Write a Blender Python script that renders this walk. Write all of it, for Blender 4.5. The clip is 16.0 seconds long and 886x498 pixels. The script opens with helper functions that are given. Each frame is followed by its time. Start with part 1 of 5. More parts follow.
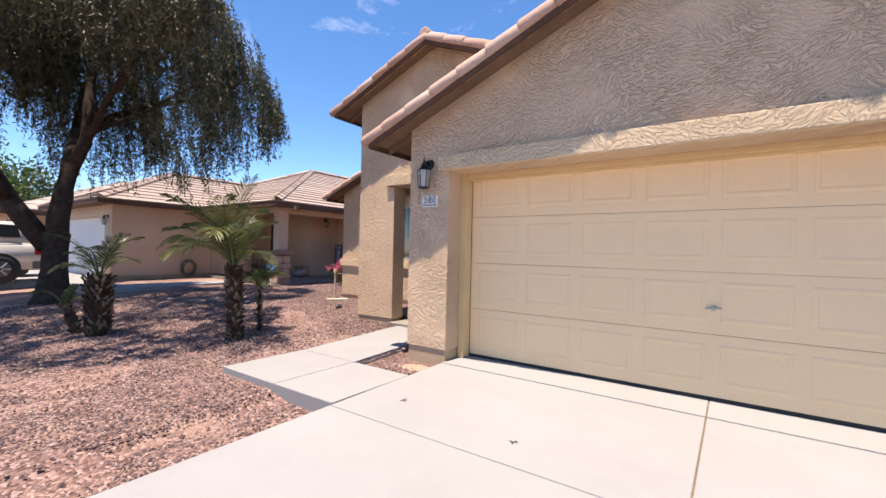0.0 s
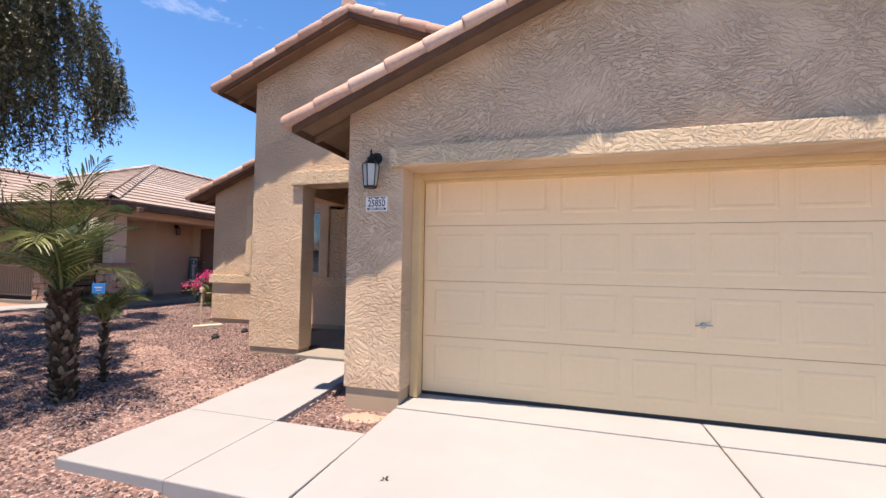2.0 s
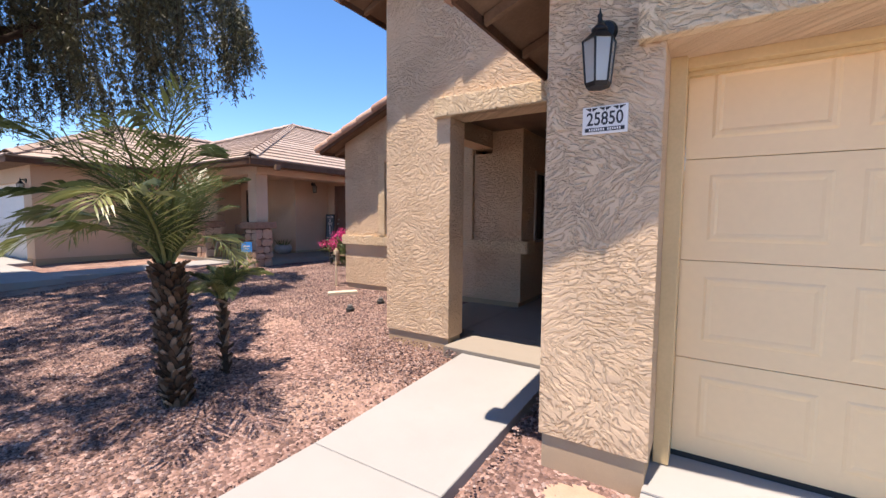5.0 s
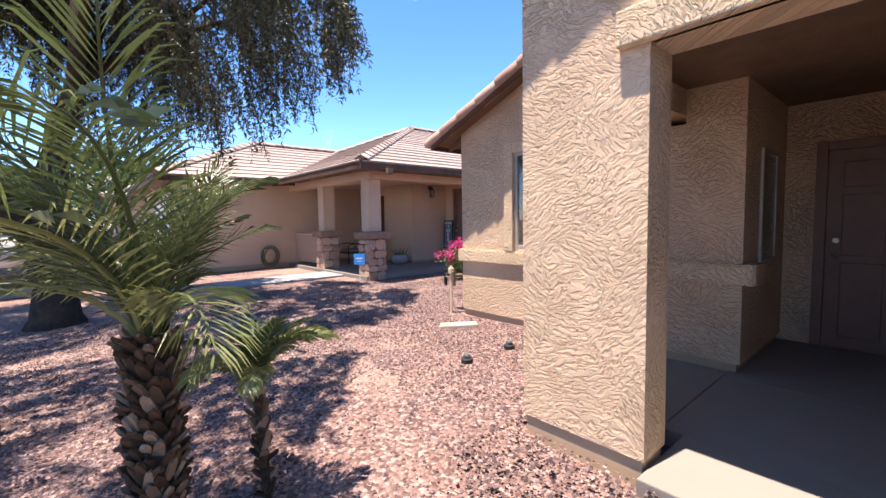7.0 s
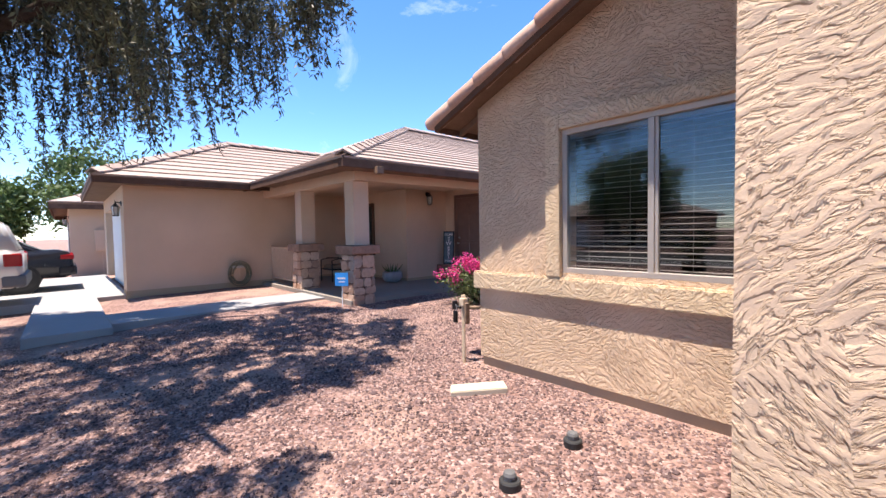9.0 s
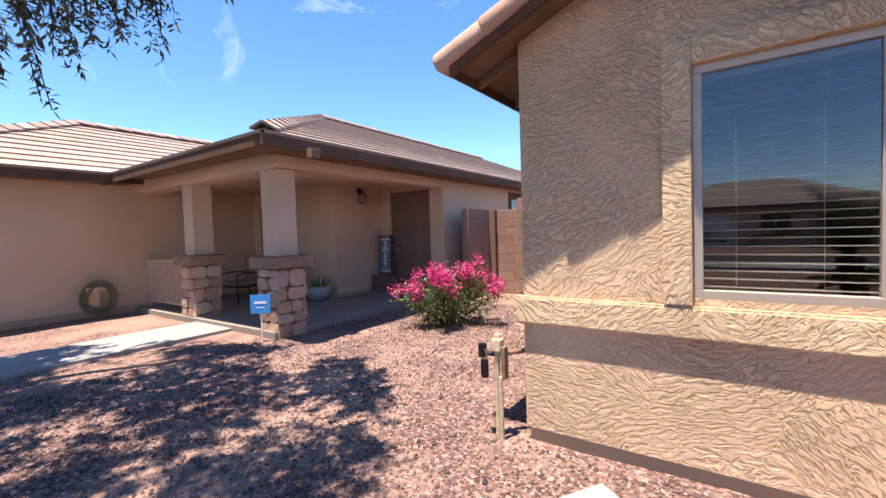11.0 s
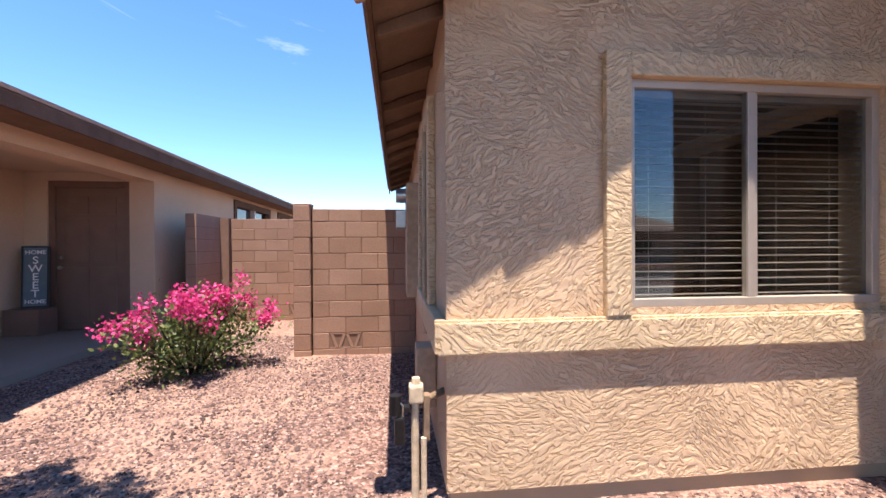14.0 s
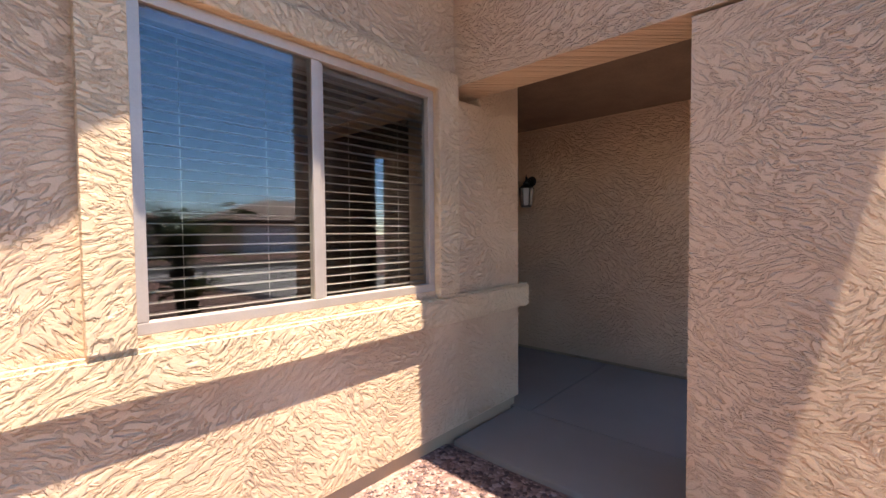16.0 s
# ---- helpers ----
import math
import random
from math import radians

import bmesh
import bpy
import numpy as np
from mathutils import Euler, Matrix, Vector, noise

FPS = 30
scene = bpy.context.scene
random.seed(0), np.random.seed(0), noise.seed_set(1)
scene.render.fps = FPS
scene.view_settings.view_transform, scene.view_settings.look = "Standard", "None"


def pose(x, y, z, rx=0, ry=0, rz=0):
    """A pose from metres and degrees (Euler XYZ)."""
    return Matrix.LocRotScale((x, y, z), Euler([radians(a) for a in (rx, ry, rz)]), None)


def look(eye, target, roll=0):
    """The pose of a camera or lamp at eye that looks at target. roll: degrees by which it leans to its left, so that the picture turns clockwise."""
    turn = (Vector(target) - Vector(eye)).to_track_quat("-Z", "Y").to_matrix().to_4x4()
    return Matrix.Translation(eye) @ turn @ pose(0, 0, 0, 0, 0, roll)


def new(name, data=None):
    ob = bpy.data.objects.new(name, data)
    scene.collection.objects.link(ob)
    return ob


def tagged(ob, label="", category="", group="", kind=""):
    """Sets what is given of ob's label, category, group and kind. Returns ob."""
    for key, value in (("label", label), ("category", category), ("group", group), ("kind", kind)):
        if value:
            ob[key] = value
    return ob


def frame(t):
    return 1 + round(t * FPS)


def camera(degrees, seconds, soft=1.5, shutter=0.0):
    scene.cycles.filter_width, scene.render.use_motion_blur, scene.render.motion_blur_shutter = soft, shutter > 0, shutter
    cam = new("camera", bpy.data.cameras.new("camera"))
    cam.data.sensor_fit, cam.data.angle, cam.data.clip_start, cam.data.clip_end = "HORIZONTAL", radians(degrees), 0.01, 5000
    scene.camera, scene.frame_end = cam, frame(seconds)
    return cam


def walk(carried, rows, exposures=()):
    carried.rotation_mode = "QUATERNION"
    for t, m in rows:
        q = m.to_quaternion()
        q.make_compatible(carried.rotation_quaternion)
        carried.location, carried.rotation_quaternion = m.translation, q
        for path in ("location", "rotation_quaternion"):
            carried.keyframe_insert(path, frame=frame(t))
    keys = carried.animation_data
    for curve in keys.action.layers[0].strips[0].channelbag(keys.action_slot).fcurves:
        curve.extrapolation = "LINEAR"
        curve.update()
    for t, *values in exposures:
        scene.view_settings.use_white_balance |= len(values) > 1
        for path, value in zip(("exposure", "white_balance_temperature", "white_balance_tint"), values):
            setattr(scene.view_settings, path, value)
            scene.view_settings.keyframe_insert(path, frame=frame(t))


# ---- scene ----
cam = camera(93.1, 16.0)
PATH = [
    (0, (-0.126, 0.105, 1.278), (-1.27, 1.745, 1.294), 1.3),
    (0.5, (-0.434, 0.195, 1.317), (-1.534, 1.866, 1.327), 0.7),
    (1, (-0.823, 0.223, 1.3), (-1.804, 1.966, 1.316), 0.5),
    (1.5, (-1.128, 0.33, 1.308), (-1.929, 2.163, 1.349), 0.5),
    (2, (-1.39, 0.477, 1.312), (-1.953, 2.394, 1.39), 0.9),
    (2.5, (-1.593, 0.594, 1.349), (-1.893, 2.568, 1.478), 1.1),
    (3, (-1.751, 0.663, 1.403), (-1.779, 2.657, 1.564), 1.3),
    (3.5, (-1.835, 0.807, 1.369), (-1.741, 2.803, 1.445), 1.6),
    (4, (-2.002, 1.17, 1.304), (-2.248, 3.153, 1.221), 1.5),
    (4.5, (-2.307, 1.467, 1.32), (-3.073, 3.309, 1.174), 0.7),
    (5, (-2.636, 1.821, 1.377), (-3.707, 3.505, 1.231), 0.5),
    (5.2, (-2.748, 1.963, 1.374), (-3.892, 3.597, 1.237), 0.7),
    (7.3, (-4.116, 3.336, 1.492), (-5.647, 4.615, 1.358), -1.1),
    (7.5, (-4.268, 3.457, 1.474), (-5.813, 4.72, 1.346), -1.1),
    (8, (-4.612, 3.742, 1.486), (-6.162, 4.999, 1.373), -1.1),
    (8.5, (-4.949, 4.016, 1.5), (-6.476, 5.305, 1.405), -0.8),
    (8.7, (-5.113, 4.111, 1.476), (-6.624, 5.419, 1.387), -0.8),
    (10.8, (-7.049, 4.793, 1.478), (-8.244, 6.395, 1.4), -2.0),
    (11, (-7.213, 4.846, 1.493), (-8.351, 6.489, 1.417), -1.8),
    (11.5, (-7.588, 4.96, 1.481), (-8.544, 6.716, 1.418), -1.3),
    (12, (-7.95, 5.089, 1.476), (-8.686, 6.948, 1.43), -0.9),
    (12.5, (-8.286, 5.266, 1.468), (-8.783, 7.204, 1.446), -0.7),
    (13, (-8.573, 5.337, 1.398), (-8.834, 7.319, 1.397), -0.4),
    (13.5, (-8.677, 5.322, 1.424), (-8.702, 7.322, 1.424), -0.3),
    (14, (-8.624, 5.327, 1.431), (-8.4, 7.315, 1.422), -0.3),
    (14.5, (-8.536, 5.339, 1.432), (-8.035, 7.275, 1.413), -0.2),
    (15, (-8.412, 5.373, 1.432), (-7.595, 7.198, 1.404), -0.4),
    (15.5, (-8.064, 5.466, 1.45), (-6.909, 7.098, 1.402), -0.6),
    (16, (-7.739, 5.654, 1.456), (-6.264, 7.003, 1.383), -0.5),
]
walk(cam, [(t, look(eye, target, roll)) for t, eye, target, roll in PATH],
     [(t, stops, warmth, 17) for t, stops, warmth in ((0, 1.3, 7350), (2, 1.33, 7450), (3.3, 1.36, 7900), (4.3, 1.38, 7800), (5, 1.4, 7400), (7.3, 1.8, 6900), (8.5, 1.72, 6800), (11, 1.68, 7300), (14, 1.78, 7350), (15.2, 2.1, 7550), (16, 2.32, 7600))])

# ---- world, sun, exposure ----
world = bpy.data.worlds.new("sky")
scene.world = world
world.use_nodes = True
wn, wl = world.node_tree.nodes, world.node_tree.links
SUN_EL, SUN_WAY = 78.3, Vector((0.035, 0.206, -1.0))
sky = wn.new("ShaderNodeTexSky")
sky.sky_type, sky.sun_disc = "NISHITA", False
sky.sun_elevation, sky.sun_rotation = radians(SUN_EL), radians(185)
sky.air_density, sky.dust_density, sky.ozone_density = 0.75, 0.0, 4.0
bg = wn["Background"]
bg.inputs["Strength"].default_value = 0.12
# thin streaks of high cloud
wtc = wn.new("ShaderNodeTexCoord")
wmap = wn.new("ShaderNodeMapping")
wmap.inputs["Scale"].default_value = (0.7, 2.6, 3.4)
wmap.inputs["Rotation"].default_value = (0, 0, 0.6)
wno = wn.new("ShaderNodeTexNoise")
wno.inputs["Scale"].default_value, wno.inputs["Detail"].default_value = 1.7, 9.0
wno.inputs["Roughness"].default_value, wno.inputs["Distortion"].default_value = 0.62, 1.1
wra = wn.new("ShaderNodeValToRGB")
wra.color_ramp.elements[1].color = (0.45, 0.45, 0.45, 1)
wra.color_ramp.elements[0].position, wra.color_ramp.elements[1].position = 0.60, 1.0
wmix = wn.new("ShaderNodeMix")
wmix.data_type = "RGBA"
wl.new(wtc.outputs["Generated"], wmap.inputs["Vector"])
wl.new(wmap.outputs[0], wno.inputs["Vector"])
wl.new(wno.outputs["Fac"], wra.inputs["Fac"])
wl.new(wra.outputs["Color"], wmix.inputs["Factor"])
whs = wn.new("ShaderNodeHueSaturation")
whs.inputs["Saturation"].default_value = 1.2
wl.new(sky.outputs[0], whs.inputs["Color"])
wl.new(whs.outputs[0], wmix.inputs["A"])
wmix.inputs["B"].default_value = (9.0, 9.2, 9.6, 1)
wl.new(wmix.outputs["Result"], bg.inputs["Color"])
sun = new("sun", bpy.data.lights.new("sun", "SUN"))
sun.data.energy, sun.data.angle, sun.data.color = 3.8, radians(0.53), (1.0, 0.94, 0.85)
sun.rotation_euler = SUN_WAY.to_track_quat("-Z", "Y").to_euler()

# ---- materials ----


def mat(name, rough=0.8, metal=0.0):
    m = bpy.data.materials.new(name)
    m.use_nodes = True
    n, l = m.node_tree.nodes, m.node_tree.links
    b = n["Principled BSDF"]
    b.inputs["Roughness"].default_value, b.inputs["Metallic"].default_value = rough, metal
    return m, n, l, b


def noise_node(n, l, vec, scale, detail=4.0, rough=0.55, distort=0.0):
    t = n.new("ShaderNodeTexNoise")
    t.inputs["Scale"].default_value, t.inputs["Detail"].default_value = scale, detail
    t.inputs["Roughness"].default_value, t.inputs["Distortion"].default_value = rough, distort
    l.new(vec, t.inputs["Vector"])
    return t.outputs["Fac"]


def ramp(n, l, fac, stops):
    r = n.new("ShaderNodeValToRGB")
    e = r.color_ramp.elements
    while len(e) < len(stops):
        e.new(0.5)
    for el, (p, c) in zip(e, stops):
        el.position, el.color = p, (*c, 1) if len(c) == 3 else c
    l.new(fac, r.inputs["Fac"])
    return r.outputs["Color"]


def blend(n, l, a, b, fac, mode="MIX"):
    m = n.new("ShaderNodeMix")
    m.data_type, m.blend_type = "RGBA", mode
    for sock, v in (("Factor", fac), ("A", a), ("B", b)):
        if isinstance(v, (int, float)):
            m.inputs[sock].default_value = v
        elif isinstance(v, tuple):
            m.inputs[sock].default_value = (*v, 1)
        else:
            l.new(v, m.inputs[sock])
    return m.outputs["Result"]


def bump(n, l, b, height, strength, dist, normal=None):
    k = n.new("ShaderNodeBump")
    k.inputs["Strength"].default_value, k.inputs["Distance"].default_value = strength, dist
    l.new(height, k.inputs["Height"])
    if normal:
        l.new(normal, k.inputs["Normal"])
    l.new(k.outputs[0], b.inputs["Normal"])
    return k.outputs[0]


def position(n):
    return n.new("ShaderNodeNewGeometry").outputs["Position"]


def plain(name, colour, rough=0.7, metal=0.0, vary=0.12, scale=6.0, bumpy=0.0):
    """Paint, wood or metal with a soft mottling at two scales and a fine relief."""
    m, n, l, b = mat(name, rough, metal)
    if rough > 0.7:
        b.inputs["Specular IOR Level"].default_value = 0.12
    p = position(n)
    big, fine = noise_node(n, l, p, scale), noise_node(n, l, p, scale * 14)
    dark = tuple(c * (1 - vary) for c in colour)
    lite = tuple(min(1, c * (1 + vary)) for c in colour)
    c = blend(n, l, ramp(n, l, big, [(0.3, dark), (0.7, lite)]), ramp(n, l, fine, [(0.35, dark), (0.65, lite)]), 0.35)
    l.new(c, b.inputs["Base Color"])
    if bumpy:
        bump(n, l, b, fine, 0.5, bumpy)
    return m


def stucco(name, colour, relief=0.02, cells=2.3, flat=0.0):
    """Trowelled lace stucco: short worm-like ridges that sweep another way in every trowel patch."""
    m, n, l, b = mat(name, 0.92)
    b.inputs["Specular IOR Level"].default_value = 0.15
    p = position(n)
    sep = n.new("ShaderNodeSeparateXYZ")
    l.new(p, sep.inputs[0])
    add = n.new("ShaderNodeMath")
    l.new(sep.outputs["X"], add.inputs[0])
    l.new(sep.outputs["Y"], add.inputs[1])
    uv = n.new("ShaderNodeCombineXYZ")
    l.new(add.outputs[0], uv.inputs["X"])
    l.new(sep.outputs["Z"], uv.inputs["Y"])
    wob = n.new("ShaderNodeTexNoise")
    wob.inputs["Scale"].default_value = 3.0
    l.new(uv.outputs[0], wob.inputs["Vector"])
    warp = n.new("ShaderNodeMixRGB")
    warp.blend_type, warp.inputs["Fac"].default_value = "ADD", 0.16
    l.new(uv.outputs[0], warp.inputs[1])
    l.new(wob.outputs["Color"], warp.inputs[2])
    vor = n.new("ShaderNodeTexVoronoi")
    vor.inputs["Scale"].default_value = cells
    l.new(warp.outputs[0], vor.inputs["Vector"])
    cs = n.new("ShaderNodeSeparateColor")
    l.new(vor.outputs["Color"], cs.inputs[0])
    ang = n.new("ShaderNodeMapRange")
    ang.inputs["To Min"].default_value, ang.inputs["To Max"].default_value = -0.95, 0.95
    l.new(cs.outputs[0], ang.inputs["Value"])
    rot = n.new("ShaderNodeVectorRotate")
    rot.rotation_type = "Z_AXIS"
    l.new(warp.outputs[0], rot.inputs["Vector"])
    l.new(ang.outputs[0], rot.inputs["Angle"])
    mp = n.new("ShaderNodeMapping")
    mp.inputs["Scale"].default_value = (18.0, 46.0, 1.0)
    l.new(rot.outputs[0], mp.inputs["Vector"])
    worm = noise_node(n, l, mp.outputs[0], 1.0, 4.0, 0.55, 0.5)
    ridge = ramp(n, l, worm, [(0.40, (0, 0, 0)), (0.49, (0.55, 0.55, 0.55)), (0.54, (0.94, 0.94, 0.94)), (0.64, (1, 1, 1))])
    patch = ramp(n, l, noise_node(n, l, uv.outputs[0], 1.7, 3.0), [(0.34 + flat, (0.3, 0.3, 0.3)), (0.55 + flat, (1, 1, 1))])
    grain = noise_node(n, l, p, 160.0, 3.0)
    k = n.new("ShaderNodeMixRGB")
    k.blend_type, k.inputs["Fac"].default_value = "MULTIPLY", 1.0
    l.new(ridge, k.inputs[1])
    l.new(patch, k.inputs[2])
    h1 = bump(n, l, b, grain, 0.6, 0.0016)
    bump(n, l, b, k.outputs[0], 1.0, relief, h1)
    tone = noise_node(n, l, p, 0.9, 5.0)
    c = ramp(n, l, tone, [(0.3, tuple(v * 0.9 for v in colour)), (0.7, tuple(min(1, v * 1.08) for v in colour))])
    c = blend(n, l, c, ramp(n, l, grain, [(0.35, (0.82, 0.82, 0.82)), (0.65, (1.0, 1.0, 1.0))]), 0.6, "MULTIPLY")
    l.new(c, b.inputs["Base Color"])
    return m


def fine_stucco(name, colour):
    m, n, l, b = mat(name, 0.93)
    b.inputs["Specular IOR Level"].default_value = 0.15
    p = position(n)
    tone, grain = noise_node(n, l, p, 0.7, 5.0), noise_node(n, l, p, 70.0, 4.0)
    c = ramp(n, l, tone, [(0.3, tuple(v * 0.9 for v in colour)), (0.7, tuple(v * 1.07 for v in colour))])
    c = blend(n, l, c, ramp(n, l, grain, [(0.35, (0.85, 0.85, 0.85)), (0.65, (1, 1, 1))]), 0.6, "MULTIPLY")
    l.new(c, b.inputs["Base Color"])
    bump(n, l, b, grain, 0.6, 0.008)
    return m


def concrete(name, colour):
    m, n, l, b = mat(name, 0.88)
    b.inputs["Specular IOR Level"].default_value = 0.25
    p = position(n)
    a, d, f = noise_node(n, l, p, 0.8, 6.0, 0.65), noise_node(n, l, p, 5.0, 8.0, 0.7, 0.4), noise_node(n, l, p, 220.0, 2.0)
    c = ramp(n, l, a, [(0.3, tuple(v * 0.88 for v in colour)), (0.65, colour)])
    rust = tuple(v * k for v, k in zip(colour, (0.93, 0.8, 0.66)))
    c = blend(n, l, c, rust, ramp(n, l, d, [(0.62, (0, 0, 0)), (0.78, (0.6, 0.6, 0.6))]))
    c = blend(n, l, c, ramp(n, l, f, [(0.3, (0.86, 0.86, 0.86)), (0.7, (1, 1, 1))]), 0.6, "MULTIPLY")
    l.new(c, b.inputs["Base Color"])
    bump(n, l, b, f, 0.35, 0.003)
    return m


def gravel(name):
    m, n, l, b = mat(name, 0.95)
    b.inputs["Specular IOR Level"].default_value = 0.15
    p = position(n)
    v = n.new("ShaderNodeTexVoronoi")
    v.inputs["Scale"].default_value = 42.0
    l.new(p, v.inputs["Vector"])
    s = n.new("ShaderNodeSeparateColor")
    l.new(v.outputs["Color"], s.inputs[0])
    stones = ramp(n, l, s.outputs[0], [(0.0, (0.08, 0.052, 0.047)), (0.4, (0.19, 0.12, 0.106)), (0.75, (0.285, 0.186, 0.162)), (1.0, (0.42, 0.31, 0.28))])
    dusty = n.new("ShaderNodeSeparateXYZ")
    l.new(p, dusty.inputs[0])
    west = n.new("ShaderNodeMapRange")
    west.inputs["From Min"].default_value, west.inputs["From Max"].default_value = -6.0, -10.0
    west.inputs["To Min"].default_value, west.inputs["To Max"].default_value = 0.0, 0.09
    l.new(dusty.outputs["X"], west.inputs["Value"])
    dirt = ramp(n, l, noise_node(n, l, p, 30, 5), [(0.3, (0.32, 0.22, 0.178)), (0.7, (0.43, 0.30, 0.243))])
    lift = n.new("ShaderNodeMath")
    l.new(noise_node(n, l, p, 0.85, 6, 0.62), lift.inputs[0])
    l.new(west.outputs[0], lift.inputs[1])
    bare = ramp(n, l, lift.outputs[0], [(0.55, (0.05, 0.05, 0.05)), (0.68, (0.85, 0.85, 0.85))])
    c = blend(n, l, stones, dirt, bare)
    tint = ramp(n, l, noise_node(n, l, p, 0.35, 3), [(0.35, (0.9, 0.86, 0.86)), (0.65, (1.05, 1.0, 0.98))])
    l.new(blend(n, l, c, tint, 1.0, "MULTIPLY"), b.inputs["Base Color"])
    bump(n, l, b, v.outputs["Distance"], 0.9, 0.02).node.invert = True
    return m


def pebble(name):
    m, n, l, b = mat(name, 0.9)
    b.inputs["Specular IOR Level"].default_value = 0.2
    g = n.new("ShaderNodeNewGeometry")
    c = ramp(n, l, g.outputs["Random Per Island"], [(0.0, (0.06, 0.041, 0.042)), (0.35, (0.147, 0.097, 0.094)), (0.7, (0.235, 0.157, 0.145)), (0.9, (0.32, 0.225, 0.2)), (1.0, (0.42, 0.335, 0.305))])
    f = noise_node(n, l, g.outputs["Position"], 120, 3)
    l.new(blend(n, l, c, ramp(n, l, f, [(0.3, (0.7, 0.7, 0.7)), (0.7, (1, 1, 1))]), 0.7, "MULTIPLY"), b.inputs["Base Color"])
    return m


def leafy(name, lo, hi, gloss=0.5, lucent=0.25):
    m, n, l, b = mat(name, gloss)
    g = n.new("ShaderNodeNewGeometry")
    c = ramp(n, l, g.outputs["Random Per Island"], [(0.0, lo), (1.0, hi)])
    l.new(c, b.inputs["Base Color"])
    t = n.new("ShaderNodeBsdfTranslucent")
    l.new(c, t.inputs["Color"])
    x = n.new("ShaderNodeMixShader")
    x.inputs[0].default_value = lucent
    l.new(b.outputs[0], x.inputs[1])
    l.new(t.outputs[0], x.inputs[2])
    l.new(x.outputs[0], n["Material Output"].inputs["Surface"])
    return m


def pieces(name, stops, rough=0.9, relief=0.006, scale=40.0):
    """For pieces told apart by Object Info's Random: stones, blocks, tiles."""
    m, n, l, b = mat(name, rough)
    b.inputs["Specular IOR Level"].default_value = 0.2
    p = position(n)
    o = n.new("ShaderNodeObjectInfo")
    c = ramp(n, l, o.outputs["Random"], stops)
    f, g = noise_node(n, l, p, scale, 4), noise_node(n, l, p, 3.0, 4)
    c = blend(n, l, c, ramp(n, l, f, [(0.3, (0.75, 0.75, 0.75)), (0.7, (1, 1, 1))]), 0.7, "MULTIPLY")
    c = blend(n, l, c, ramp(n, l, g, [(0.3, (0.8, 0.8, 0.8)), (0.7, (1, 1, 1))]), 0.7, "MULTIPLY")
    l.new(c, b.inputs["Base Color"])
    bump(n, l, b, f, 0.8, relief)
    return m


STUCCO = stucco("lace_stucco", (0.70, 0.51, 0.352), 0.0132)
TRIM = stucco("trim_stucco", (0.76, 0.58, 0.39), 0.012, 3.0, -0.12)
NSTUCCO = fine_stucco("fine_stucco", (0.65, 0.475, 0.345))
FOUND = concrete("foundation", (0.47, 0.35, 0.235))
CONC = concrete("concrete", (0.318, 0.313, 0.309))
# same concrete, darker and warmer: the porch shade is in its colour
SHADEC = concrete("shaded_porch_concrete", (0.28, 0.248, 0.215))
GRAVEL, PEBBLE = gravel("gravel_ground"), pebble("pebbles")
FASCIA = plain("brown_fascia_paint", (0.115, 0.066, 0.046), 0.75, 0, 0.35, 5.0, 0.004)
SOFFIT = plain("soffit_paint", (0.19, 0.125, 0.088), 0.85, 0, 0.2, 4.0, 0.003)
TILE = pieces("clay_tile", [(0, (0.46, 0.28, 0.215)), (0.5, (0.55, 0.36, 0.285)), (1, (0.63, 0.45, 0.37))], 0.85, 0.004, 30)
COURSE = pieces("flat_tile", [(0, (0.34, 0.26, 0.222)), (0.5, (0.40, 0.318, 0.275)), (1, (0.46, 0.372, 0.325))], 0.9, 0.01, 14)
DOORP = plain("garage_door_paint", (0.88, 0.635, 0.375), 0.5, 0, 0.03, 2.0)
JAMB = plain("jamb_paint", (0.66, 0.47, 0.25), 0.6, 0, 0.08, 4.0)
BLACKM = plain("black_metal", (0.025, 0.024, 0.025), 0.4, 0.6, 0.25, 20)
STEEL = plain("steel", (0.45, 0.44, 0.42), 0.35, 0.9, 0.15, 20)
ALU = plain("window_aluminium", (0.46, 0.41, 0.36), 0.45, 0.3, 0.08, 10)
WHITE = plain("white_paint", (0.78, 0.76, 0.74), 0.5, 0, 0.05, 8)
INK = plain("black_ink", (0.02, 0.02, 0.025), 0.6, 0, 0.1, 8)
# near-black colour stands in for the lack of light in hollows
UNLIT = plain("unlit_space_black", (0.022, 0.019, 0.017), 0.9, 0, 0.2, 2)
SLAT = plain("blind_slat", (0.40, 0.36, 0.33), 0.55, 0, 0.05, 8)
DOORBR = plain("brown_door_paint", (0.20, 0.115, 0.085), 0.5, 0, 0.1, 5)
BLOCK = pieces("painted_block", [(0, (0.33, 0.20, 0.145)), (0.5, (0.355, 0.22, 0.162)), (1, (0.385, 0.243, 0.182))], 0.9, 0.005, 60)
BLOCKJ = plain("block_joint", (0.20, 0.125, 0.095), 0.95, 0, 0.15, 10)
STONE = pieces("ledge_stone", [(0, (0.40, 0.25, 0.18)), (0.35, (0.52, 0.33, 0.235)), (0.7, (0.62, 0.44, 0.33)), (1, (0.50, 0.38, 0.31))], 0.9, 0.02, 16)
CAP = plain("stone_cap", (0.30, 0.185, 0.135), 0.85, 0, 0.25, 9, 0.01)
BARK = plain("bark", (0.06, 0.045, 0.036), 0.95, 0, 0.45, 9, 0.05)
LEAF = leafy("willow_leaf", (0.032, 0.036, 0.02), (0.115, 0.118, 0.062), 0.5, 0.3)
FROND = leafy("palm_leaf", (0.035, 0.055, 0.018), (0.11, 0.14, 0.05), 0.4, 0.3)
